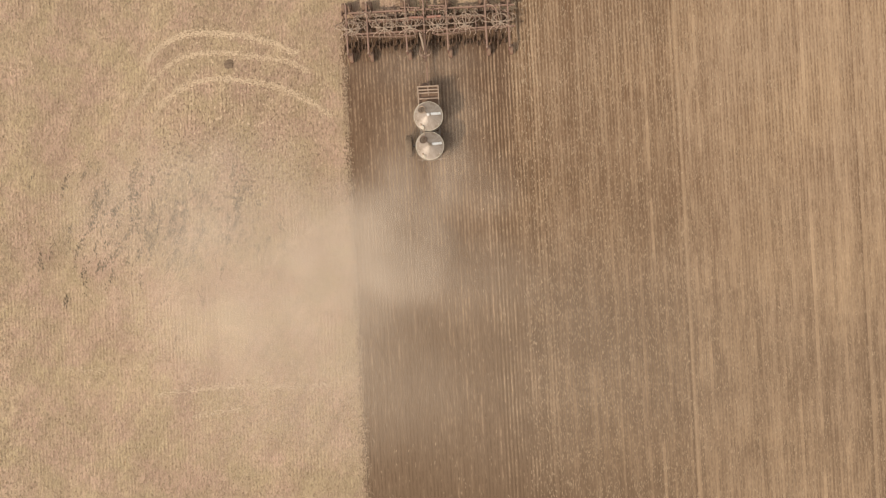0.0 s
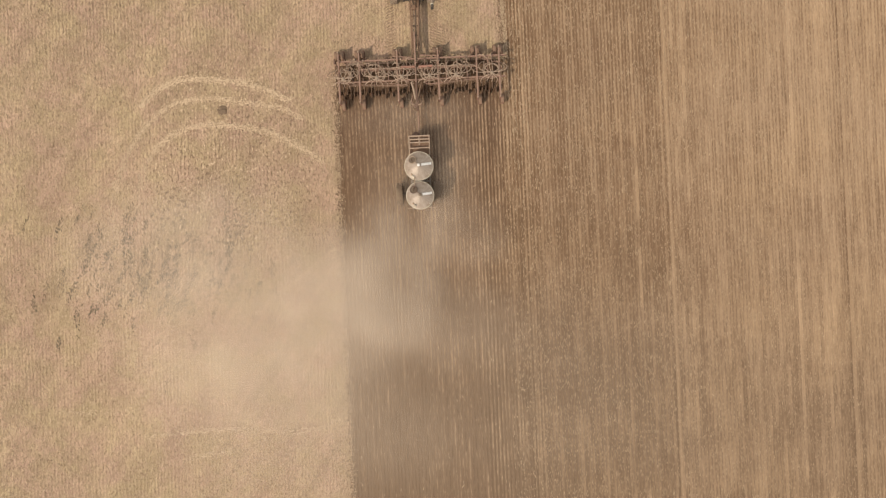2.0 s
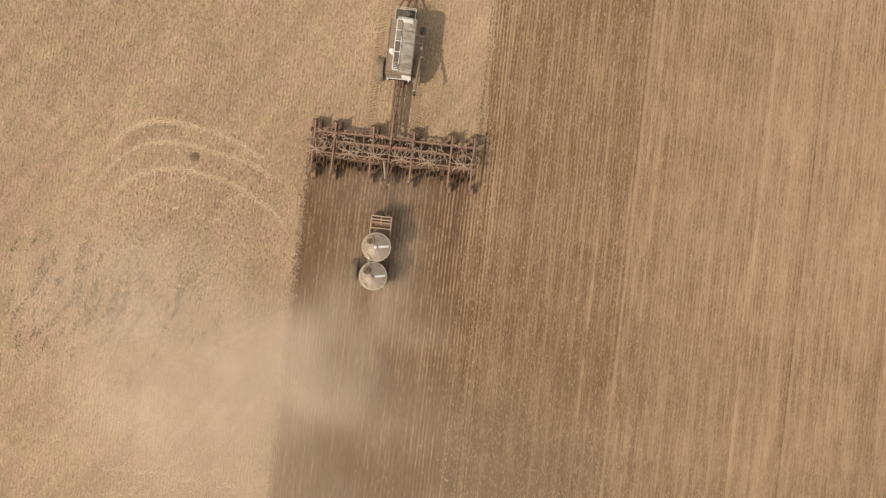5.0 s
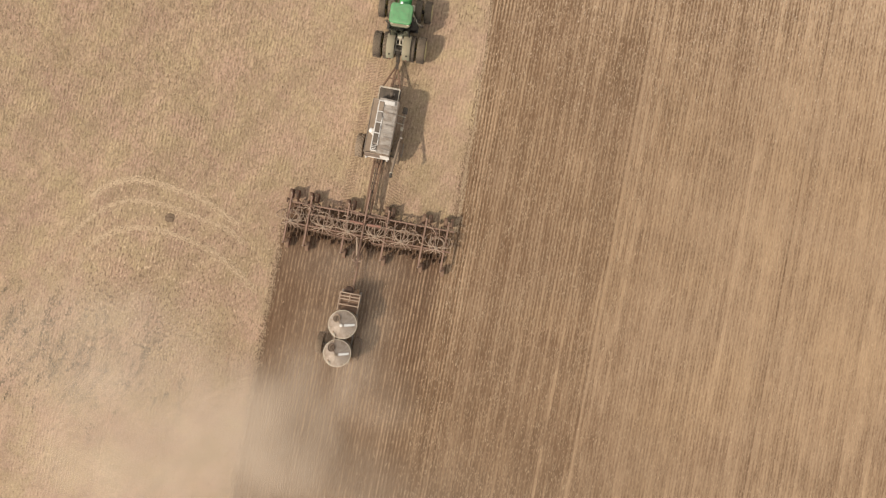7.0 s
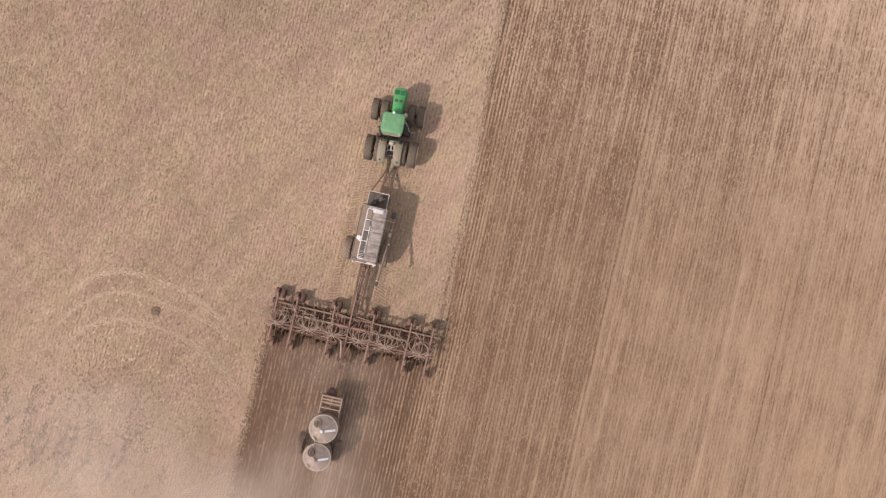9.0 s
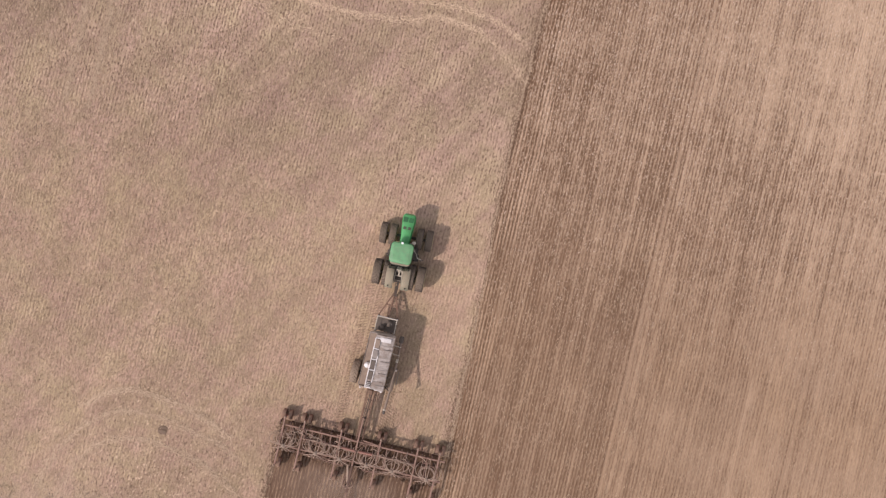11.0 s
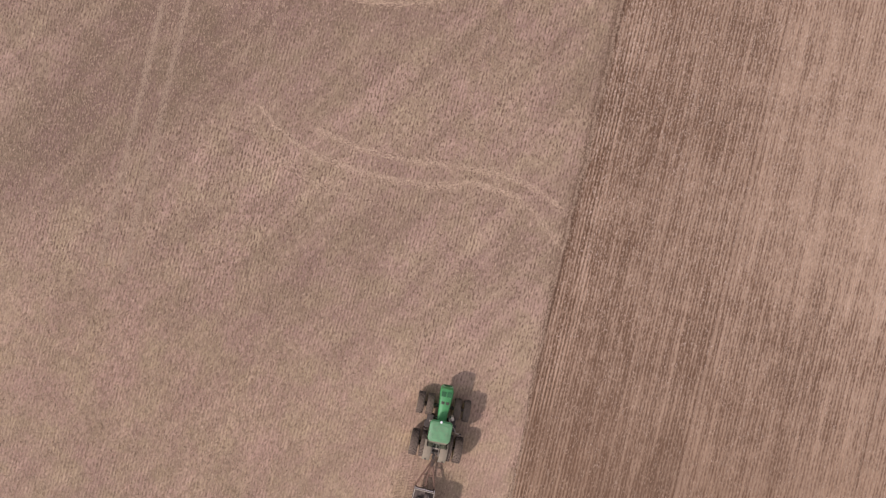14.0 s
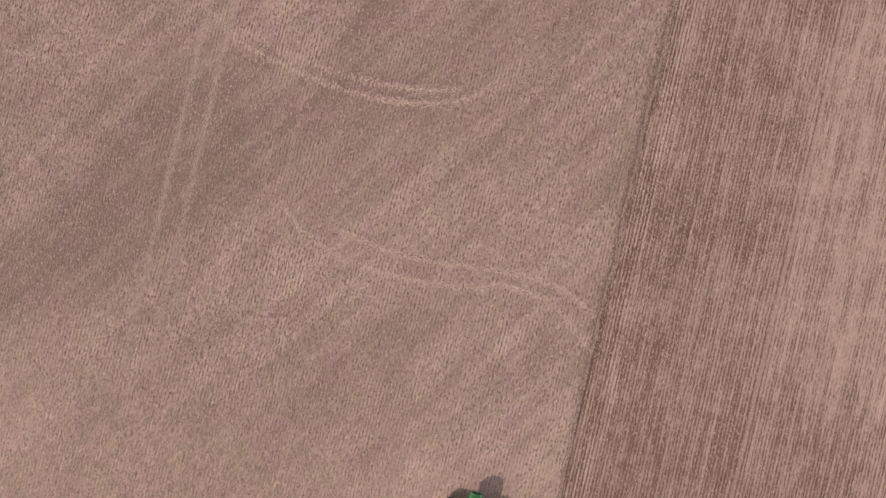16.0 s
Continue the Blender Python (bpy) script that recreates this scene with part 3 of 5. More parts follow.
def make_straw():
    rng = np.random.default_rng(11)
    # standing stalks in the old rows of the stubble
    n = 230000
    x = rng.uniform(-46, EDGE, n)
    y = rng.uniform(-45, 66, n)
    keep = (x < -EDGE - 0.05) | (y > Y_DRILL + 1.0)
    x, y = x[keep], y[keep]
    x = np.round(x / PITCH) * PITCH + rng.normal(0, 0.07, len(x)) + 0.03 * np.sin(y * 0.3)
    keep = (x < -EDGE - 0.02) | ((y > Y_DRILL + 1.0) & (x < edge_x(y) - 0.04))
    x, y = x[keep], y[keep]
    n = len(x)
    v = blades(x, y, 0.0, rng.normal(math.pi / 2, 0.22, n) + math.pi * rng.integers(0, 2, n), rng.uniform(0.06, 0.18, n), rng.uniform(0.02, 0.05, n), rng.uniform(0.03, 0.09, n), rng)
    quads_object("stubble", v, STALK, "short cut straw stubble standing in rows on the field", "stubble")
    # loose straw over both halves
    n = 170000
    x, y = rng.uniform(-46, 46, n), rng.uniform(-45, 66, n)
    seeded = (x > edge_x(y)) | ((x > -EDGE) & (y < Y_DRILL))
    keep = ~seeded | (rng.random(n) < np.where(x > EDGE, 0.8, 0.05))
    x, y, seeded = x[keep], y[keep], seeded[keep]
    n = len(x)
    angle = np.where(seeded, rng.normal(math.pi / 2, 0.25, n), rng.normal(math.pi / 2, 0.3, n))
    v = blades(x, y, 0.012, angle, rng.uniform(0.08, 0.24, n), rng.uniform(0.016, 0.04, n), rng.uniform(0.0, 0.025, n), rng)
    # soil thrown over the stubble beside the border, and straw left on the soil
    m = 10000
    ty = rng.uniform(-45, 66, m)
    tx = np.where(rng.random(m) < 0.3, -EDGE - np.abs(rng.normal(0, 0.16, m)), edge_x(ty) - np.abs(rng.normal(0, 0.20, m)))
    keep = np.where(tx < 0, ty < Y_DRILL - 0.5, ty > Y_DRILL + 1.0)
    tx, ty = tx[keep], ty[keep]
    m = len(tx)
    thrown = blades(tx, ty, 0.016, rng.normal(math.pi / 2, 0.8, m), rng.uniform(0.05, 0.16, m), rng.uniform(0.03, 0.07, m), rng.uniform(0, 0.02, m), rng)
    quads_object("thrown_soil", thrown, THROWN, "brown crumbs of soil thrown over the stubble at the border", "soil")
    # straw and clods dragged over the edges of the drilled strip
    m = 9000
    ey = np.concatenate([rng.uniform(0.8, 66, m), rng.uniform(-45, 0.5, m // 6)])
    ex = np.concatenate([edge_x(ey[:m]), np.full(m // 6, -EDGE)])
    ex = ex + np.abs(rng.normal(0, 0.15, len(ex))) - 0.05
    v = np.concatenate([v, blades(ex, ey, 0.012, rng.normal(math.pi / 2, 0.7, len(ex)), rng.uniform(0.05, 0.14, len(ex)), rng.uniform(0.015, 0.035, len(ex)), rng.uniform(0, 0.02, len(ex)), rng)])
    # bleached flecks on the drilled rows further up
    m = 42000
    fx, fy = rng.uniform(EDGE + 0.1, 46, m), rng.triangular(10, 45, 70, m)
    fx = np.round(fx / PITCH) * PITCH + rng.normal(0, 0.05, m)
    bleached = blades(fx, fy, 0.014, rng.normal(math.pi / 2, 0.4, m), rng.uniform(0.05, 0.13, m), rng.uniform(0.02, 0.045, m), rng.uniform(0, 0.02, m), rng)
    m = 19000
    fx, fy = rng.uniform(EDGE + 0.1, 46, m), rng.uniform(-45, 20, m)
    fx = np.round(fx / PITCH) * PITCH + rng.normal(0, 0.05, m)
    fx += 0.35 * np.round(np.sin(fx * 0.9))                # more lie in some rows than in others
    v = np.concatenate([v, blades(fx, fy, 0.014, rng.normal(math.pi / 2, 0.3, m), rng.uniform(0.08, 0.26, m), rng.uniform(0.014, 0.03, m), rng.uniform(0, 0.02, m), rng)])
    quads_object("bleached_straw", bleached, BLEACHED, "bleached straw flecks on brown drilled rows", "straw")
    quads_object("loose_straw", v, STRAW, "loose pale straw scattered over stubble and drilled soil", "straw")


make_straw()


def strewn(lines, wide, per_metre, seed, z=0.03):
    """Pressed straw along curved lines."""
    rng = np.random.default_rng(seed)
    xs, ys, angles = [], [], []
    for line, gain in lines:
        p = glide(line)
        for a, b in zip(p, p[1:]):
            way = b - a
            k = rng.poisson(1.7 * per_metre * gain * way.length)
            t = rng.random(k)
            off = rng.normal(0, wide / 2.2, k)
            xs.append(a.x + way.x * t - way.y / way.length * off)
            ys.append(a.y + way.y * t + way.x / way.length * off)
            angles.append(np.full(k, math.atan2(way.y, way.x)) + rng.normal(0, 0.18, k))
    x, y, angle = np.concatenate(xs), np.concatenate(ys), np.concatenate(angles)
    n = len(x)
    return blades(x, y, z, angle, rng.uniform(0.08, 0.22, n), rng.uniform(0.014, 0.03, n), rng.uniform(0.0, 0.008, n), rng)


# a tight turn driven over the stubble, laid out about the sod clump
SOD_AT = (-14.5, -2.1)


def about_sod(points):
    return [(SOD_AT[0] + x, SOD_AT[1] + y) for x, y in points]


quads_object("turning_track", strewn([
    (about_sod([(-6.2, 0.5), (-4.8, 1.7), (-3.2, 2.3), (-1.5, 2.35), (0.8, 2.1), (2.9, 1.5), (5.0, 0.5)]), 1.15),
    (about_sod([(-8.1, -5.6), (-7.4, -3.4), (-6.4, -1.7), (-5.1, -0.3), (-3.4, 0.65), (-1.5, 0.93), (0.3, 0.77), (2.8, 0.24), (4.5, -0.12), (5.8, -0.9)]), 0.75),
    (about_sod([(-6.4, -5.6), (-5.95, -4.1), (-5.2, -2.8), (-4.1, -1.85), (-2.7, -1.25), (-0.8, -1.05), (1.3, -1.33), (3.2, -1.75), (4.6, -2.4), (5.9, -3.2), (7.3, -4.3)]), 1.05),
    (about_sod([(-7.96, -4.0), (-8.32, -5.5), (-8.45, -7.2), (-8.17, -9.2), (-7.5, -10.5), (-6.8, -11.9), (-5.5, -12.9), (-4.2, -14.1), (-2.9, -15.8)]), 0.7),
    (about_sod([(-6.4, -5.6), (-6.7, -7.2), (-6.5, -9.0), (-5.9, -10.3), (-4.8, -11.6), (-3.6, -12.8), (-2.4, -14.2)]), 0.4),
    (about_sod([(1.75, -15.2), (3.4, -13.8), (5.0, -12.7), (6.65, -11.6), (7.9, -10.7)]), 0.4),
], 0.32, 78, 21, 0.02), TRACK, "pale curved tyre tracks of pressed straw on stubble", "tyre track")
# a bending track further up the field
quads_object("bending_track", strewn([
    ([(-18.6, 34.6), (-17.4, 33.6), (-15.7, 32.6), (-13.6, 31.9), (-11.2, 31.6), (-8.7, 31.4), (-6.4, 31.6), (-4.0, 31.8), (-1.8, 32.6), (0.2, 32.5), (1.9, 32.3)], 0.9),
    ([(-14.1, 33.9), (-12.1, 33.4), (-9.6, 33.1), (-6.7, 33.1), (-4.4, 33.4), (-2.0, 33.6), (0.4, 33.6), (2.9, 33.2), (5.6, 32.0)], 0.75),
    ([(1.6, 32.2), (3.2, 31.5), (4.6, 30.4), (5.9, 29.3)], 0.45),
    ([(-18.6, 34.6), (-18.9, 36.5), (-18.9, 43.0)], 0.5),
    ([(-20.2, 35.0), (-20.4, 38.0), (-20.2, 44.0)], 0.25),
    ([(-19.0, 33.0), (-16.5, 31.2), (-13.5, 30.4)], 0.35),
    ([(-16.0, 30.6), (-12.0, 29.6), (-8.0, 29.4)], 0.25),
], 0.34, 62, 22, 0.02), TRACK, "pale bending tyre tracks of pressed straw on stubble", "tyre track")
quads_object("far_track", strewn([
    ([(-26.8, 47.3), (-24.8, 45.8), (-22.2, 44.9), (-19.0, 44.3), (-16.4, 43.9), (-13.8, 43.8), (-10.9, 44.1), (-8.1, 44.9), (-6.3, 46.1), (-5.3, 47.4)], 0.75),
    ([(-24.3, 46.6), (-21.9, 45.8), (-19.7, 45.4), (-17.5, 45.1), (-14.9, 44.9), (-12.4, 45.0), (-9.9, 45.3), (-7.9, 45.9)], 0.65),
    ([(-41.1, 41.0), (-39.5, 41.2), (-37.8, 41.3)], 0.7),
], 0.34, 60, 23, 0.02), TRACK, "pale faint tyre tracks of pressed straw on stubble", "tyre track")
quads_object("straw_streak", strewn([
    ([(-21.3, -26.0), (-18.6, -25.8), (-15.6, -25.7), (-8.9, -26.0), (-6.4, -25.2)], 0.8),
    ([(-18.7, -27.8), (-14.9, -27.3)], 0.7),
    ([(-27.7, -23.8), (-21.9, -24.1)], 0.35),
], 0.30, 34, 24), PALE_STRAW, "pale streaks of pressed straw across stubble", "straw")
# straight tramlines, old and new, along the rows
quads_object("tramline", strewn([
    ([(-27.3, 20), (-27.3, 42), (-27.2, 66)], 1.15),
    ([(-25.5, 20), (-25.5, 42), (-25.4, 66)], 1.0),
    ([(-3.3, 18.5), (-3.5, 32), (-3.4, 66)], 0.3),
    ([(-1.65, 18.5), (-1.6, 42), (-1.5, 66)], 0.25),
], 0.40, 62, 25, 0.02), TRACK, "straight pale wheel lines of straw along the rows", "tyre track")


def make_sod():
    """A dark clump of dug sod lying in the turn."""
    bm = bmesh.new()
    bmesh.ops.create_icosphere(bm, subdivisions=3, radius=0.5)
    for v in bm.verts:
        k = 1 + 0.5 * (noise.noise(v.co * 3.1) + 0.5 * noise.noise(v.co * 9.0))
        v.co = Vector((v.co.x * 0.75 * k, v.co.y * 0.6 * k, max(-0.04, v.co.z * 0.22 * k)))
    ob = new("sod_clump", mesh_of(bm, SOD, "sod_clump", False))
    ob.location = (*SOD_AT, 0.0)
    tagged(ob, "dark brown clump of torn sod lying on stubble", "sod")


make_sod()


def make_weeds():
    """Low dull weeds in ragged patches."""
    rng = np.random.default_rng(41)
    out = []
    cx, cy = rng.normal(-19.5, 4.2, 190), rng.normal(-13.4, 2.6, 190)
    for x, y in zip(cx, cy):
        if x > -7.5 or y > -9.5:
            continue
        n = rng.integers(6, 26)
        lean = rng.choice((0.0, 0.25, 0.5))
        along = rng.normal(0, rng.uniform(0.25, 0.7), n)
        px, py = x + along * math.sin(lean) + rng.normal(0, 0.10, n), y + along * math.cos(lean)
        out.append(blades(px, py, 0.03, rng.normal(math.pi / 2 - lean, 0.5, n), rng.uniform(0.08, 0.24, n), rng.uniform(0.025, 0.06, n), rng.uniform(0.01, 0.06, n), rng))
    quads_object("weeds", np.concatenate(out), WEED, "dull brown-green weeds in ragged patches on stubble", "weeds")


make_weeds()


def make_lug_prints():
    """Prints of tyre lugs: small ridges pressed up behind the wheels."""
    out = []
    for cx, lo, hi, lean in ((-1.86, 0.8, 12.4, 0.5), (-1.05, 6.0, 12.4, 0.5), (1.3, 0.8, 4.8, -0.5), (1.86, 0.8, 3.4, -0.5)):
        y = np.arange(lo, hi, 0.21)
        for off in (-0.16, 0.16):
            n = len(y)
            a = np.full(n, lean)
            v = blades(cx + off + 0 * y, y + (0.1 if off > 0 else 0), 0.012, a, np.full(n, 0.30), np.full(n, 0.055), np.full(n, 0.0), None)
            v[:, 2:, 2] += 0.03
            out.append(v)
    # an older pair of wheel lines ahead, pale chevrons
    old = []
    y = np.arange(18.6, 64, 0.24)
    for cx in (-3.42, -1.62):
        for off, lean in ((-0.13, 0.6), (0.13, -0.6)):
            n = len(y)
            x = cx + 0.12 * np.sin(y * 0.11) + off
            old.append(blades(x, y, 0.03, np.full(n, lean), np.full(n, 0.26), np.full(n, 0.06), np.full(n, 0.0), None))
    quads_object("old_lug_prints", np.concatenate(old), STALK, "pale chevron tyre prints along the stubble rows", "tyre track")
    quads_object("lug_prints", np.concatenate(out), PRINT, "tyre lug prints pressed into stubble behind the tractor", "tyre track")


make_lug_prints()

# ---------- wheels ----------


def wheel_meshes(R, w, lugs, rim_material, rim=0.55, rubber=RUBBER, flange=False):
    """The meshes of a wheel about the x axis: rim with hub, and tyre with lugs."""
    rr = R * rim
    tyre = lathe([(rr, -w * 0.36), (rr * 1.04, -w * 0.44), (R * 0.80, -w * 0.5), (R * 0.915, -w * 0.47), (R * 0.955, -w * 0.36), (R * 0.965, 0), (R * 0.955, w * 0.36), (R * 0.915, w * 0.47), (R * 0.80, w * 0.5), (rr * 1.04, w * 0.44), (rr, w * 0.36)], 36, "X")
    for i in range(lugs):
        for side in (-1, 1):
            a = 2 * math.pi * (i + (0.25 if side > 0 else -0.25)) / lugs
            m = Matrix.Rotation(a, 4, "X") @ Matrix.Translation((side * w * 0.235, 0, R * 0.965)) @ Matrix.Rotation(side * radians(-42), 4, "Z")
            own = box((0, 0, 0), (w * 0.60, R * 0.055, R * 0.075), R * 0.012)
            own.transform(m)
            me = bpy.data.meshes.new("tmp")
            own.to_mesh(me)
            own.free()
            tyre.from_mesh(me)
            bpy.data.meshes.remove(me)
    hub = lathe([(rr * 0.22, -w * 0.32), (rr * 0.25, -w * 0.18), (rr * 0.8, -w * 0.12), (rr * 0.93, -w * 0.34), (rr, -w * 0.38), (rr, w * 0.38), (rr * 0.93, w * 0.34), (rr * 0.8, w * 0.12), (rr * 0.25, w * 0.18), (rr * 0.22, w * 0.32)], 28, "X")
    for i in range(8):
        a = 2 * math.pi * i / 8
        for side in (-1, 1):
            tube([(side * w * 0.14, rr * 0.45 * math.cos(a), rr * 0.45 * math.sin(a)), (side * w * 0.21, rr * 0.45 * math.cos(a), rr * 0.45 * math.sin(a))], rr * 0.04, 6, hub)
    if flange:                                    # a pale bead flange that shows past the sidewall
        for side in (-1, 1):
            lathe([(r, side * at) for r, at in ((rr * 0.96, w * 0.40), (rr * 1.22, w * 0.505), (rr * 1.38, w * 0.525), (rr * 1.36, w * 0.49), (rr * 0.97, w * 0.36))], 28, "X", hub)
    return mesh_of(hub, rim_material, "wheel"), mesh_of(tyre, rubber, "tyre")


def set_wheel(meshes, at, parent, label="", name="wheel"):
    hub = part(name, meshes[0], None, parent, label, Matrix.Translation(at))
    part("tyre", meshes[1], None, hub, "dusty black lugged tyre")
    return hub


# ---------- tractor ----------
def make_tractor():
    T = thing("tractor", pose(0.0, 13.3, 0, 0, 0, 2.2), "green farm tractor with dual wheels towing a seed cart", "tractor")
    rear, front = wheel_meshes(0.93, 0.58, 20, YELLOW, flange=True), wheel_meshes(0.78, 0.50, 18, YELLOW, flange=True)
    for x in (-1.60, -0.86, 0.86, 1.60):
        set_wheel(rear, (x, 0, 0.93), T, "large yellow-rimmed rear wheel")
    for x in (-1.68, -0.98, 0.98, 1.68):
        set_wheel(front, (x, 2.86, 0.78), T, "yellow-rimmed front wheel")
    part("rear_axle", tube([(-1.75, 0, 0.93), (1.75, 0, 0.93)], 0.13, 12), BLACK, T)
    part("front_axle", beam((-1.75, 2.86, 0.78), (1.75, 2.86, 0.78), 0.2, 0.24), BLACK, T)
    part("chassis", loft([[(-0.3, -0.5, 0.7), (0.3, -0.5, 0.7), (0.32, -0.5, 1.35), (-0.32, -0.5, 1.35)], [(-0.36, 1.2, 0.62), (0.36, 1.2, 0.62), (0.36, 1.2, 1.3), (-0.36, 1.2, 1.3)], [(-0.28, 4.0, 0.7), (0.28, 4.0, 0.7), (0.28, 4.0, 1.2), (-0.28, 4.0, 1.2)]]), BLACK, T)
    # hood: narrow at the cab, wider and rounded at the nose
    rings = []
    for y, w, top, low in ((2.20, 0.66, 2.22, 1.15), (2.7, 0.70, 2.22, 1.1), (3.3, 0.80, 2.20, 1.05), (3.9, 0.92, 2.16, 1.0), (4.22, 0.94, 2.10, 0.98), (4.40, 0.84, 2.01, 1.0), (4.50, 0.66, 1.72, 1.05)):
        h, ring = w / 2, []
        for x, z in ((-1, 0.0), (-1, 0.80), (-0.9, 0.93), (-0.68, 0.985), (0, 1.0), (0.68, 0.985), (0.9, 0.93), (1, 0.80), (1, 0.0)):
            ring.append((x * h, y, low + (top - low) * z))
        rings.append(ring)
    hood = part("hood", loft(rings), GREEN, T, "glossy green hood")
    for x in (-0.19, 0.19):
        part("grille", box((x * 1.05, 4.05, 2.135), (0.34, 0.34, 0.02), 0.006, (-7, 0, 0)), DARK_GREEN, hood, "dark green mesh panel")
        bm = box((x * 0.85, 3.50, 2.195), (0.23, 0.085, 0.02), 0.005, (-4, 0, 0))
        box((x * 0.85, 3.395, 2.20), (0.23, 0.085, 0.02), 0.005, (-4, 0, 0), bm)
        part("vent", bm, BLACK, hood, "black louvred vent")
    bm = bmesh.new()
    for i in range(7):
        box((0, 4.51, 1.1 + i * 0.07), (0.56, 0.03, 0.035), 0.005, (0, 0, 0), bm)
    part("front_grille", bm, DARK_GREEN, hood, "dark green slatted grille")
    for x in (-0.33, 0.33):
        part("headlight", box((x * 0.8, 4.49, 1.6), (0.14, 0.05, 0.1), 0.02), LAMP, hood, "clear headlight")
    # cab
    cab = part("cab", loft([[(-0.62, 0.45, 1.3), (0.62, 0.45, 1.3), (0.55, 2.2, 1.2), (-0.55, 2.2, 1.2)], [(-0.70, 0.42, 1.75), (0.70, 0.42, 1.75), (0.58, 2.25, 1.7), (-0.58, 2.25, 1.7)]]), BLACK, T, "black cab base")
    for x, y, lean in ((-0.68, 0.5, 0.02), (0.68, 0.5, -0.02), (-0.60, 2.2, 0.04), (0.60, 2.2, -0.04), (-0.76, 1.3, 0.06), (0.76, 1.3, -0.06)):
        part("pillar", beam((x, y, 1.7), (x + lean, y, 3.0), 0.06, 0.08), BLACK, cab)
    for a, b in (((-0.66, 0.5), (0.66, 0.5)), ((-0.58, 2.2), (0.58, 2.2)), ((-0.74, 0.55), (-0.62, 2.15)), ((0.74, 0.55), (0.62, 2.15))):
        way = Vector((b[0] - a[0], b[1] - a[1], 0))
        ang = math.degrees(math.atan2(way.y, way.x))
        part("window", box(((a[0] + b[0]) / 2, (a[1] + b[1]) / 2, 2.35), (way.length, 0.015, 1.25), 0.0, (0, 0, ang)), GLASS, cab, "tinted cab window")
    part("seat", box((0, 1.1, 1.95), (0.5, 0.5, 0.5), 0.08), BLACK, cab)
    roof_rings = []
    for z, s in ((2.92, 0.93), (2.98, 1.0), (3.10, 1.0), (3.18, 0.95), (3.22, 0.84)):
        roof_rings.append([(x * s, 1.68 + y * s - (0.03 if z > 3.0 else 0), z) for x, y in rounded(1.58, 1.44, 0.26)])
    roof = part("roof", loft(roof_rings), ROOF_GREEN, T, "pale glossy green cab roof with rounded corners")
    part("roof_panel", loft([[(x, 1.64 + y, z) for x, y in rounded(1.06, 0.98, 0.16)] for z in (3.21, 3.235)]), ROOF_GREEN, roof)
    part("receiver", lathe([(0.06, 3.15), (0.09, 3.2), (0.08, 3.25), (0.035, 3.28)], 16), LAMP, roof, "small white satellite receiver dome").location = (-0.04, 2.36, 0)
    for x in (-0.55, 0.55):
        part("work_light", box((x, 0.96, 2.98), (0.18, 0.08, 0.1), 0.02), CREAM, roof, "cream work light")
    part("antenna", tube([(-0.72, 1.7, 3.15), (-0.74, 1.66, 3.55)], 0.012, 6), WHITE, roof)
    part("lower_roof_edge", loft([[(x, 1.50 + y, z) for x, y in rounded(1.44, 1.42, 0.24)] for z in (2.80, 2.93)]), FENDER, roof, "dusty roof underside rim")
    # fenders over the inner rear wheels
    for side in (-1, 1):
        bm = bmesh.new()
        n, rings = 9, []
        for i in range(n):
            a = radians(20 + 104 * i / (n - 1))
            r = 1.06
            y, z = -r * math.cos(a) * 0.98, 0.95 + r * math.sin(a)
            ny, nz = -math.cos(a), math.sin(a)
            rings.append([(side * x, y + ny * o, z + nz * o) for x, o in ((0.30, 0.0), (0.35, 0.04), (0.58, 0.06), (0.81, 0.04), (0.86, 0.0), (0.81, -0.02), (0.35, -0.02))])
        fender = part("fender", loft(rings, bm), FENDER, T, "dusty grey-green rear fender")
        part("tail_light", box((side * 0.60, -1.03, 1.36), (0.12, 0.06, 0.09), 0.02), RED, fender, "red tail light")
        part("fender_lamp", tube([(side * 0.62, -0.80, 1.72), (side * 0.62, -0.88, 1.76)], 0.05, 10), BLACK, fender)
        # mirrors on arms
        out = 1.42 if side > 0 else 1.05                      # one arm is swung further out
        part("mirror_arm", tube([(side * 0.62, 2.12, 2.2), (side * 0.98, 1.78, 2.1), (side * (out - 0.3), 1.48, 2.05), (side * out, 1.42, 2.02)], 0.024, 6), CREAM if side > 0 else BLACK, T)
        part("mirror", box((side * (out + 0.02), 1.38, 1.95), (0.24, 0.08, 0.34), 0.03, (0, 0, side * 25)), DECK, T, "dark mirror on an arm")
        part("step", box((side * 0.95, 1.45, 0.9), (0.42, 0.5, 0.05), 0.01), BLACK, T)
        part("handrail", tube([(side * 0.78, 1.9, 1.3), (side * 0.86, 1.95, 2.0), (side * 0.72, 2.1, 2.35)], 0.02, 6), CREAM, T, "pale handrail")
    part("exhaust", tube([(0.52, 2.42, 1.6), (0.52, 2.42, 2.75), (0.54, 2.36, 2.9)], 0.07, 12), GREY, T, "dull steel exhaust stack")
    part("air_cleaner", lathe([(0.08, 1.6), (0.10, 2.3), (0.13, 2.34), (0.13, 2.44), (0.06, 2.5)], 14), CREAM, T, "cream air intake").location = (0.70, 2.5, 0)
    part("fuel_tank", loft([[(x - 0.78, 1.75 + y, z) for x, y in rounded(0.5, 0.95, 0.12)] for z in (0.7, 1.25)]), BLACK, T)
    part("toolbox", loft([[(x + 0.78, 1.75 + y, z) for x, y in rounded(0.5, 0.95, 0.12)] for z in (0.7, 1.2)]), BLACK, T)
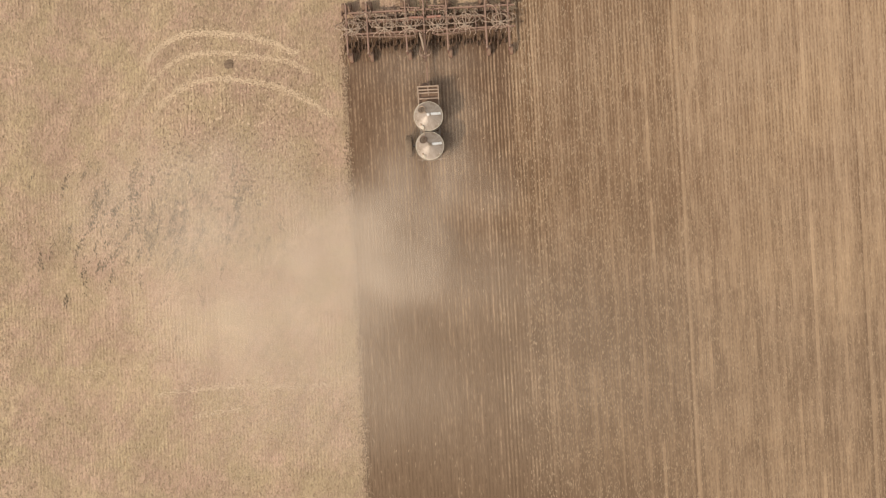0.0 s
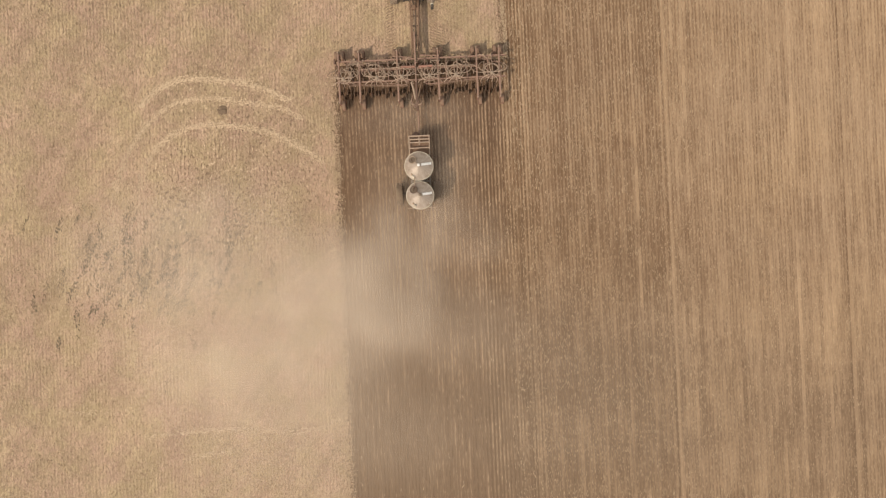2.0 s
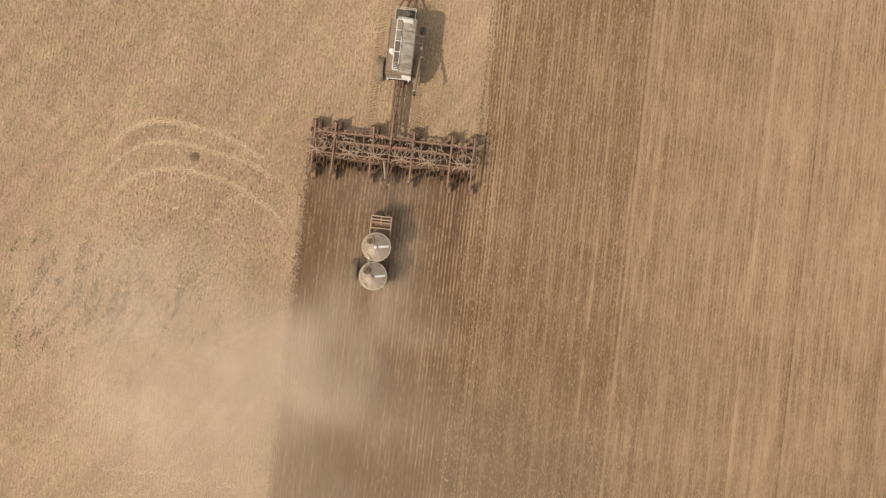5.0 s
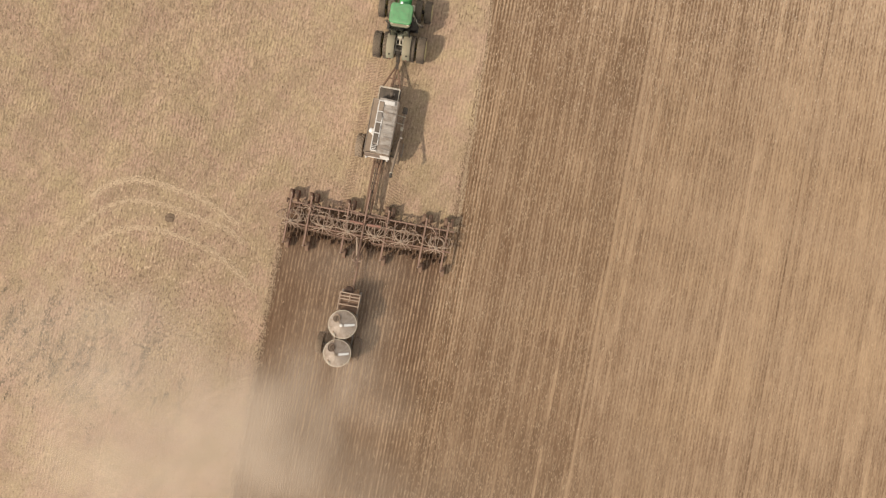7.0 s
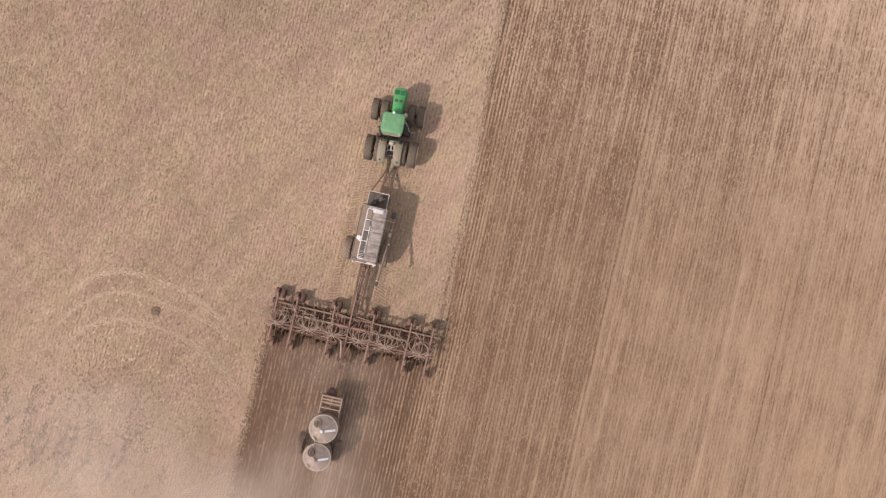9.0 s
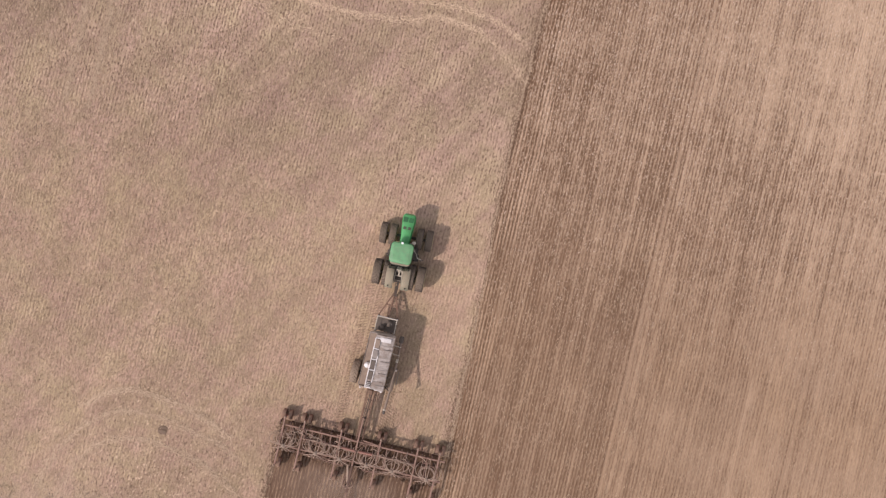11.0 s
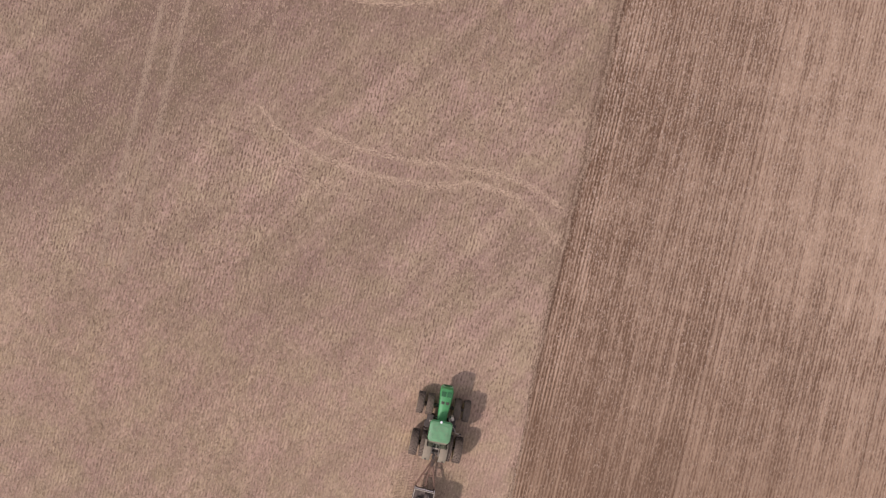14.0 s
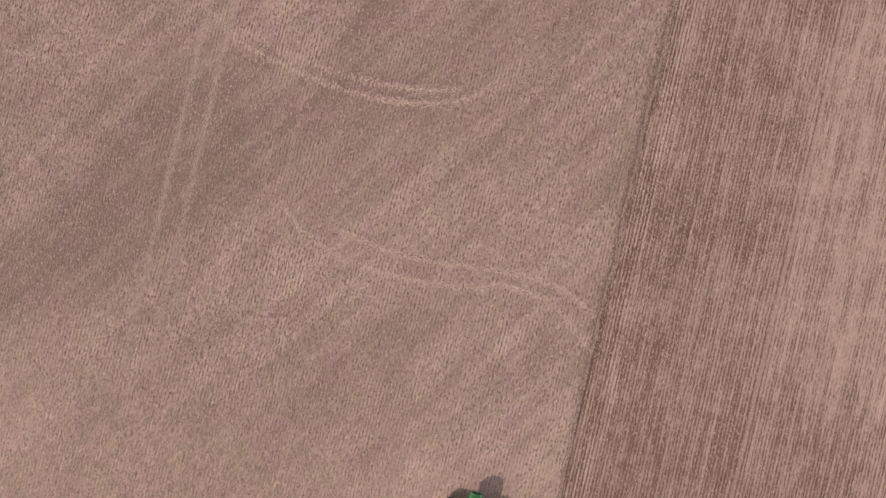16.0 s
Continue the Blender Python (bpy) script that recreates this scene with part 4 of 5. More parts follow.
    # hitch
    hitch = part("hitch_frame", box((0, -0.02, 1.56), (0.50, 0.08, 0.07), 0.01), CREAM, T, "pale dusty hitch frame")
    for x in (-0.24, 0.24):
        part("lift_arm", beam((x * 0.9, 0.50, 1.62), (x * 1.15, -0.62, 1.30), 0.075, 0.09), CREAM, hitch)
    part("lift_bar", beam((-0.30, -0.38, 1.38), (0.30, -0.38, 1.38), 0.075, 0.07), CREAM, hitch)
    part("top_link", beam((0.02, 0.5, 1.66), (0.02, 0.0, 1.58), 0.09, 0.08), CREAM, hitch)
    part("valve_block", box((0.0, 0.50, 1.72), (0.36, 0.26, 0.20), 0.04), CREAM, hitch)
    for i in range(6):
        x = -0.2 + 0.08 * i
        part("coupler", tube([(x, 0.38, 1.72), (x, 0.26, 1.70)], 0.025, 6), CREAM, hitch)
    part("drawbar", beam((0.0, -0.2, 0.55), (0.03, -1.1, 0.55), 0.14, 0.08), BLACK, T)
    for i in range(4):
        x = -0.12 + 0.08 * i
        part("hydraulic_hose", tube(bezier((x, -0.15, 1.6), (x, -0.7, 1.9), (x * 0.6, -0.9, 1.0), (x * 0.8, -1.6, 0.82), 10), 0.022, 6), BLACK, T)
    return T


make_tractor()


# ---------- seed cart ----------
def make_cart():
    C = thing("seed_cart", pose(0, 7.0, 0), "galvanised seed cart with a row of lids, between tractor and drill", "seed cart")
    tongue = part("tongue", beam((0.02, 5.25, 0.58), (-0.08, 3.1, 0.85), 0.13, 0.16), BROWN, C, "rusty brown tongue beam")
    for x in (-0.80, 0.66):
        part("tongue_leg", beam((0.02, 5.1, 0.6), (x, 3.1, 0.86), 0.11, 0.14), BROWN, tongue)
    part("tongue_brace", beam((-0.42, 4.0, 0.76), (0.36, 4.0, 0.76), 0.09, 0.09), BROWN, tongue)
    part("hitch_eye", tube([(0.02, 5.35, 0.5), (0.02, 5.35, 0.7)], 0.11, 12), BLACK, tongue)
    for x in (-0.75, 0.62):
        part("side_rail", beam((x, 3.15, 0.9), (x, -2.0, 0.9), 0.14, 0.2), BLACK, C)
    for y in (3.0, 1.0, -1.9):
        part("cross_member", beam((-0.8, y, 0.88), (0.68, y, 0.88), 0.12, 0.14), BLACK, C)
    # front platform with rail
    plat = part("platform", box((-0.06, 2.60, 1.08), (1.46, 1.06, 0.05), 0.01), DECK, C, "dark grating platform")
    for x in (-0.78, 0.66):
        for y in (2.08, 3.12):
            part("rail_post", tube([(x, y, 0.95), (x, y, 1.56)], 0.025, 6), WHITE, plat)
        part("hand_rail", tube([(x, 2.08, 1.56), (x, 3.12, 1.56)], 0.028, 8), CREAM, plat, "white top rail")
    part("hand_rail", tube([(-0.78, 3.12, 1.56), (0.66, 3.12, 1.56)], 0.03, 8), CREAM, plat, "white top rail")
    part("mid_rail", tube([(-0.78, 3.12, 1.30), (0.66, 3.12, 1.30)], 0.02, 6), WHITE, plat)
    fan = part("fan_housing", lathe([(0.22, -0.12), (0.25, -0.08), (0.25, 0.08), (0.22, 0.12)], 18, "X"), DECK, C, "dark blower fan")
    fan.location = (0.14, 2.72, 1.36)
    part("fan_motor", tube([(0.02, 0, 0.03), (0.22, 0, 0.03)], 0.10, 12), GREY, fan)
    part("engine_cover", box((-0.30, 2.36, 1.20), (0.34, 0.30, 0.20), 0.05), DECK, C)
    part("lamp_bracket", beam((-0.8, 2.15, 1.2), (-1.02, 2.15, 1.2), 0.06, 0.06), BLACK, C)
    # hopper: a long bin, walkway side lower, lids along the ridge, smooth sheet roof
    def section(y):
        return [(x, y, z) for x, z in ((-0.55, 0.95), (0.45, 0.95), (0.86, 1.55), (0.90, 2.20), (0.84, 2.32), (0.45, 2.45), (0.02, 2.52), (-0.42, 2.52), (-0.47, 2.02), (-0.98, 1.98), (-0.98, 1.55))]
    hopper = part("hopper", loft([section(y) for y in (2.00, 0.0, -1.82)]), GALV, C, "long galvanised bin with a smooth sheet roof")
    hopper.matrix_basis = Matrix.Translation((0, 0, -0.19)) @ Matrix.Diagonal((1, 1, 1.2, 1))
    part("walkway", box((-0.73, 0.08, 2.02), (0.48, 3.76, 0.035), 0.008), DIRTY, hopper, "dusty brown side walkway")
    part("walkway_rail", tube([(-0.97, 1.95, 2.05), (-0.97, 0.1, 2.06), (-0.97, -1.8, 2.05)], 0.022, 6), GREY, hopper, "thin grey edge rail")
    for y in (1.3, 0.45, -0.4, -1.25):
        part("roof_seam", box((0.46, y, 2.455), (0.86, 0.025, 0.02), 0.005, (0, 11, 0)), GALV, hopper)
    part("end_sheet", box((-0.05, 2.012, 1.7), (1.7, 0.02, 0.5), 0.006), GALV, hopper)
    lid_frame = part("lid_frame", box((-0.43, 0.02, 2.555), (0.075, 3.55, 0.07), 0.012), WHITE, hopper, "white frame along the lids")
    part("frame_rail", box((-0.03, -0.35, 2.555), (0.065, 2.0, 0.06), 0.012), WHITE, lid_frame)
    part("frame_end", box((-0.23, -1.73, 2.555), (0.44, 0.08, 0.07), 0.012), WHITE, lid_frame)
    for i, y in enumerate((1.42, 0.66, -0.10, -0.86)):
        lid = part("lid", loft([[(-0.23 + x, y + q, z) for x, q in rounded(w, l, 0.06, 3)] for w, l, z in ((0.36, 0.62, 2.53), (0.36, 0.62, 2.57), (0.30, 0.56, 2.60))]), (DIRTY, GREY, DECK, DECK)[i], hopper, "dusty hinged hopper lid")
        part("lid_bar", box((-0.23, y + 0.37, 2.56), (0.40, 0.065, 0.05), 0.01), WHITE, lid, "white cross bar")
        part("lid_latch", box((-0.06, y, 2.615), (0.05, 0.16, 0.03), 0.008), GREY, lid)
    # added white plate: stands in for glare on the front of the roof
    part("roof_glare", box((0.26, 1.74, 2.515), (0.80, 0.30, 0.03), 0.012, (0, 6, 0)), WHITE, hopper, "white plate put in for glare on the roof sheet")
    for y in (1.05, 0.2, -0.65, -1.5):
        part("roof_rib", box((0.55, y, 2.44), (0.60, 0.05, 0.02), 0.006, (0, 13, 0)), GREY, hopper)
    part("roof_edge", box((0.86, 0.08, 2.30), (0.05, 3.7, 0.06), 0.012), GREY, hopper, "dull grey roof edge rail")
    small = part("ladder_hatch", box((-0.23, -1.50, 2.55), (0.34, 0.36, 0.04), 0.01), DECK, hopper)
    for y in (-1.38, -1.50, -1.62):
        part("rung", tube([(-0.38, y, 2.60), (-0.08, y, 2.60)], 0.02, 6), WHITE, small)
    mount = part("white_bag", lathe([(0.09, 0.0), (0.19, 0.04), (0.20, 0.20), (0.13, 0.31), (0.04, 0.34)], 14), STRIP, C, "small white jug strapped on the walkway")
    mount.location = (-0.66, -0.32, 2.25)
    part("strap", box((0.10, -0.16, 0.06), (0.22, 0.16, 0.12), 0.03), WHITE, mount)
    # rear panel
    rear = part("rear_panel", box((-0.04, -1.93, 1.85), (1.80, 0.09, 0.60), 0.03, (-14, 0, 0)), DIRTY, C, "dusty slanting rear panel")
    rear.matrix_basis = hopper.matrix_basis.copy()
    part("rear_plate", box((0.54, -2.0, 1.86), (0.66, 0.06, 0.50), 0.02, (-14, 0, 0)), WHITE, rear, "white plate on the rear panel")
    part("rear_rail", box((-0.04, -2.06, 1.58), (1.74, 0.06, 0.06), 0.015), WHITE, rear, "thin white rail along the foot")
    for x in (-0.80, 0.70):
        part("rear_lamp", lathe([(0.05, 0), (0.075, 0.02), (0.07, 0.12), (0.03, 0.15)], 12), WHITE, rear, "round white lamp").location = (x, -2.12, 1.55)
    meshes = wheel_meshes(0.86, 0.56, 20, CLAY, 0.55, DUSTED_RUBBER)
    for x in (-1.48, 1.20):
        set_wheel(meshes, (x, -1.25, 0.86), C, "large dusty cart wheel")
    part("axle", tube([(-1.6, -1.25, 0.86), (1.4, -1.25, 0.86)], 0.10, 10), BLACK, C)
    # stowed auger on the shaded side
    auger = part("auger", tube([(1.30, 1.6, 1.12), (1.34, 0.0, 1.70), (1.34, -1.6, 2.26), (1.28, -3.15, 2.80)], 0.085, 12), DIRTY, C, "grey-brown auger tube stowed sloping along the cart")
    part("spout", tube([(1.28, -3.1, 2.82), (1.28, -3.22, 2.84), (1.275, -3.30, 2.62)], 0.10, 12), BLACK, auger, "black auger spout")
    part("spout_ring", tube([(1.285, -3.02, 2.755), (1.28, -3.10, 2.785)], 0.115, 12), CREAM, auger)
    part("auger_hopper", box((1.28, 1.75, 1.12), (0.34, 0.5, 0.3), 0.06), DECK, auger)
    part("auger_motor", box((1.33, 0.30, 1.72), (0.2, 0.3, 0.16), 0.04, (-19, 0, 0)), CREAM, auger, "cream auger motor")
    part("auger_side_motor", tube([(1.35, -0.35, 1.85), (1.52, -0.35, 1.85)], 0.09, 10), GREY, auger)
    for y, z in ((1.30, 1.45), (0.72, 1.58)):
        part("auger_arm", beam((0.84, y, z), (1.42, y - 0.06, z - 0.05), 0.05, 0.05), CREAM, auger, "pale support arm")
    part("auger_prop", beam((0.80, -1.7, 1.6), (1.40, -1.9, 2.25), 0.06, 0.06), BLACK, auger)
    part("auger_chute", beam((1.62, -0.6, 1.05), (1.62, -1.6, 1.05), 0.06, 0.10), GREY, auger)
    # metering and air pipes under the bin
    for x in (-0.35, -0.1, 0.15, 0.4):
        part("air_pipe", tube([(x, 2.3, 0.75), (x, -1.9, 0.72), (x * 0.7, -2.4, 0.75)], 0.05, 8), BLACK, C)
    # ladder frame that tows the drill
    tow = part("tow_frame", beam((-0.30, -1.9, 0.85), (-0.30, -6.1, 0.88), 0.10, 0.15), BROWN, C, "rusty brown ladder-like tow frame")
    part("tow_rail", beam((0.28, -1.9, 0.85), (0.16, -6.1, 0.88), 0.10, 0.15), BROWN, tow)
    for y in (-2.4, -3.1, -3.8, -4.5, -5.2):
        part("tow_rung", beam((-0.32, y, 0.86), (0.26, y, 0.86), 0.08, 0.1), BROWN, tow)
    part("tow_box", box((-0.05, -2.5, 0.98), (0.3, 0.34, 0.2), 0.03), BROWN, tow)
    for i in range(5):
        x = -0.18 + 0.08 * i
        part("seed_hose", tube([(x, -1.9, 0.95), (x + 0.05 * math.sin(i), -3.2, 1.0), (x - 0.05, -4.6, 0.98), (x, -5.8, 1.1)], 0.03, 6), BLACK if i % 2 else BROWN, tow)
    return C


make_cart()


# ---------- air drill ----------
def make_drill():
    D = thing("air_drill", pose(0, 0, 0), "wide dusty red air drill with pale hoses, in work", "air drill")
    rng = random.Random(7)
    z0 = 1.02
    for y, a, b, w, mat in ((0.76, -5.72, 6.42, 0.11, PINK), (0.08, -4.1, 4.3, 0.15, PINK), (-0.76, -5.9, 6.42, 0.11, PINK)):
        part("toolbar", beam((a, y, z0), (b, y, z0), w, w), mat, D, "dusty red toolbar")
    for x in (-5.0, -3.5, -2.8, -2.1, -0.75, 0.55, 2.1, 2.9, 3.6, 5.1):
        part("frame_link", beam((x, 0.76, z0 - 0.03), (x, -0.76, z0 - 0.03), 0.08, 0.08), PINK, D)
    for a, b in (((-1.15, 0.15), (-0.15, 0.12)), ((0.12, 0.12), (1.12, 0.15))):
        part("lift_cylinder", tube([(a[0], a[1], z0 + 0.22), (b[0], b[1], z0 + 0.22)], 0.085, 12), RED, D, "faded red hydraulic cylinder")
    for x0, x1, y in ((-1.7, -0.35, 0.92), (0.25, 1.62, 0.95)):
        part("brace", beam((x0, y + 0.03, z0 + 0.12), (x1, y - 0.10, z0 + 0.16), 0.07, 0.07), PINK, D, "dusty red brace")
    for side in (-1, 1):
        for x0, x1 in ((1.2, 2.6), (2.6, 4.1)):
            part("wing_rod", tube([(side * x0, 0.14, z0 + 0.18), (side * x1, 0.10, z0 + 0.14)], 0.03, 6), HOSE, D)
    # fore-and-aft arms with a gauge wheel at both ends
    gauge = wheel_meshes(0.38, 0.26, 0, CLAY, 0.5, CASTOR_RUBBER)
    for x in (-5.66, -4.18, -1.42, 1.52, 4.30, 5.93):
        arm = part("arm", beam((x, 1.45, z0 + 0.12), (x, -2.30, z0 + 0.10), 0.12, 0.12), PINK, D, "dusty fore-and-aft arm")
        for y in (1.36, -2.25):
            part("fork", beam((x, y, z0 + 0.1), (x + 0.03, y, 0.36), 0.07, 0.1), PINK, arm)
            for off in ((-0.23, 0.23) if y > 0 else (0.18,)):        # castors in pairs at the front
                hub = part("gauge_wheel", gauge[0], None, arm, "small gauge wheel", Matrix.Translation((x + off, y, 0.38)))
                part("tyre", gauge[1], None, hub)
            part("cap", tube([(x - 0.02, y, z0 + 0.13), (x - 0.02, y, z0 + 0.30)], 0.05, 8), HOSE, arm)
    part("centre_beam", beam((-0.10, 2.65, z0 + 0.14), (-0.12, -1.0, z0 + 0.16), 0.11, 0.13), PINK, D, "dusty centre beam")
    part("rear_beam", beam((-0.12, -1.0, z0 + 0.12), (-0.12, -3.0, z0 + 0.1), 0.16, 0.16), RUST, D, "dark rusty rear beam")
    part("rear_hitch", beam((-0.08, -2.9, 0.75), (-0.07, -3.35, 0.72), 0.10, 0.10), BROWN, D)
    for x in (-0.32, 0.16):
        part("hitch_brace", beam((x, -1.5, z0), (-0.08, -3.0, 0.78), 0.07, 0.08), BROWN, D)
    # shanks, packers: one to a row, over three ranks
    bm = tube(bezier((0, 0, 0.98), (0, 0.34, 0.80), (0, 0.30, 0.22), (0, -0.02, 0.0), 7), 0.042, 6)
    box((0, 0.12, 0.92), (0.11, 0.34, 0.16), 0.02, (12, 0, 0), bm)
    box((0, -0.01, 0.02), (0.05, 0.16, 0.05), 0.01, (15, 0, 0), bm)
    shank = mesh_of(bm, RUST, "shank")
    bm = lathe([(0.06, -0.035), (0.17, -0.03), (0.20, -0.018), (0.20, 0.018), (0.17, 0.03), (0.06, 0.035)], 16, "X")
    packer = mesh_of(bm, CLAY, "packer_wheel")
    packer_arm = mesh_of(beam((0, 0.75, 0.55), (0, 0.0, 0.20), 0.035, 0.045), CLAY, "packer_arm")
    for i in range(48):
        x = (i - 23.5) * PITCH
        y = (0.70, 0.02, -0.72)[i % 3]
        part("shank", shank, None, D, "", Matrix.Translation((x, y, 0)))
        arm = part("packer_arm", packer_arm, None, D, "", Matrix.Translation((x, -1.45 + 0.22 * (i % 2) - 0.1 * (i % 3), 0)))
        part("packer_wheel", packer, None, arm, "", Matrix.Translation((0, 0, 0.20)))
    # distribution towers with hoses that fan out to the shanks
    head = lathe([(0.05, 0.95), (0.05, 1.40), (0.12, 1.46), (0.14, 1.52), (0.10, 1.57), (0.03, 1.59)], 16)
    head = mesh_of(head, DIRTY, "tower")
    towers = (-5.30, -2.90, -1.10, 0.88, 2.77, 5.35)
    for k, tx in enumerate(towers):
        ty = -0.62
        tower = part("tower", head, None, D, "dusty seed distribution tower", Matrix.Translation((tx, ty, 0)))
        for j in range(8):                        # forward hoses leave sideways and bend up to the front rank
            u = -1 + 2 * j / 7 + rng.uniform(-0.1, 0.1)
            end = Vector((u * rng.uniform(0.55, 0.95), 1.10 + 0.3 * rng.random() - 0.45 * u * u, 0.80))
            start = Vector((u * 0.12, 0.05, 1.50))
            one = Vector((u * 1.35, 0.25 * (1 - abs(u)), 1.50))
            two = Vector((u * rng.uniform(1.3, 1.6), end.y - 0.30, 1.36))
            part("seed_hose", tube(bezier(start, one, two, end, 11), 0.024, 6), HOSE, tower, "" if j else "pale ribbed seed hose")
        for j in range(5):                        # short ones loop down to the rear rank
            u = -1 + 2 * j / 4 + rng.uniform(-0.1, 0.1)
            end = Vector((u * 0.72, -0.30 - 0.25 * rng.random(), 0.72))
            start = Vector((u * 0.10, -0.08, 1.50))
            one = Vector((u * 0.75, -0.30 - 0.2 * (1 - abs(u)), 1.58))
            two = Vector((u * 0.95, -0.45, 1.20))
            part("seed_hose", tube(bezier(start, one, two, end, 9), 0.024, 6), HOSE, tower)
        for ring in range(3):
            r = rng.uniform(0.40, 0.72)
            a0 = rng.uniform(0, 360)
            pts = [(r * math.cos(radians(a0 + i * 20)) * 0.9, 0.28 + r * math.sin(radians(a0 + i * 20)) * 0.8, 1.12 + 0.10 * math.sin(i * 0.5)) for i in range(14)]
            part("seed_hose", tube(pts, 0.029, 6), HOSE, tower)
    # air lines from the rear cluster to each tower
    for k, tx in enumerate(towers):
        side = -1 if tx < 0 else 1
        for q in range(2 if abs(tx) > 2 else 1):
            y = -0.95 + 0.04 * (k % 3) - 0.08 * q
            pts = bezier((side * 0.75, -1.05 - 0.1 * q, 1.18), (side * 0.95, -1.3 - 0.1 * q, 1.2), (side * (abs(tx) * 0.5), y - 0.04, 1.08), (tx - side * 0.45, y, 1.06), 12) + bezier((tx - side * 0.38, y, 1.06), (tx - side * 0.15, y, 1.06), (tx, y + 0.15, 1.06), (tx, -0.62, 1.0), 6)
            part("air_line", tube(pts, 0.028, 7), CLAY if q else PINK, D, "soil-caked air line")
    for k in range(70):
        x = rng.uniform(-5.6, 5.6)
        a, b = rng.uniform(-0.9, 0.9), rng.uniform(-0.6, 0.6)
        y = rng.uniform(-0.3, 0.75)
        part("loose_hose", tube(bezier((x, y, 1.08), (x + a * 0.4, y + 0.35, 1.3), (x + a, y - 0.25, 1.3), (x + a, y + b, 1.02), 9), 0.024, 6), HOSE if k % 3 else PINK, D)
    # cluster of couplings and looped hoses at the back
    nest = part("hose_cluster", lathe([(0.10, 0.85), (0.16, 0.95), (0.16, 1.12), (0.06, 1.2)], 12), RUST, D, "cluster of couplings and looped hoses")
    nest.location = (-0.20, -2.62, 0)
    for k in range(12):
        a = 2 * math.pi * k / 12
        out = Vector((math.cos(a) * 0.9, math.sin(a) * 0.45, 0))
        pts = bezier(Vector((0, 0, 1.1)), out * 0.4 + Vector((0, 0, 1.35)), out * 0.62 + Vector((0.1, 0.15, 1.05)), out * 0.30 + Vector((0.05, 0.5 + 0.2 * rng.random(), 0.95)), 8)
        part("looped_hose", tube(pts, 0.028, 6), (HOSE, CLAY, PINK)[k % 3], nest)
    part("hose_bundle", tube([(-0.45, -0.95, 1.15), (-0.32, -1.5, 1.2), (-0.2, -2.2, 1.1)], 0.075, 9), HOSE, D, "pale taped hose bundle")
    part("hose_bundle", tube([(0.28, -0.95, 1.15), (0.14, -1.5, 1.2), (-0.05, -2.2, 1.1)], 0.05, 9), CLAY, D)
    return D


make_drill()


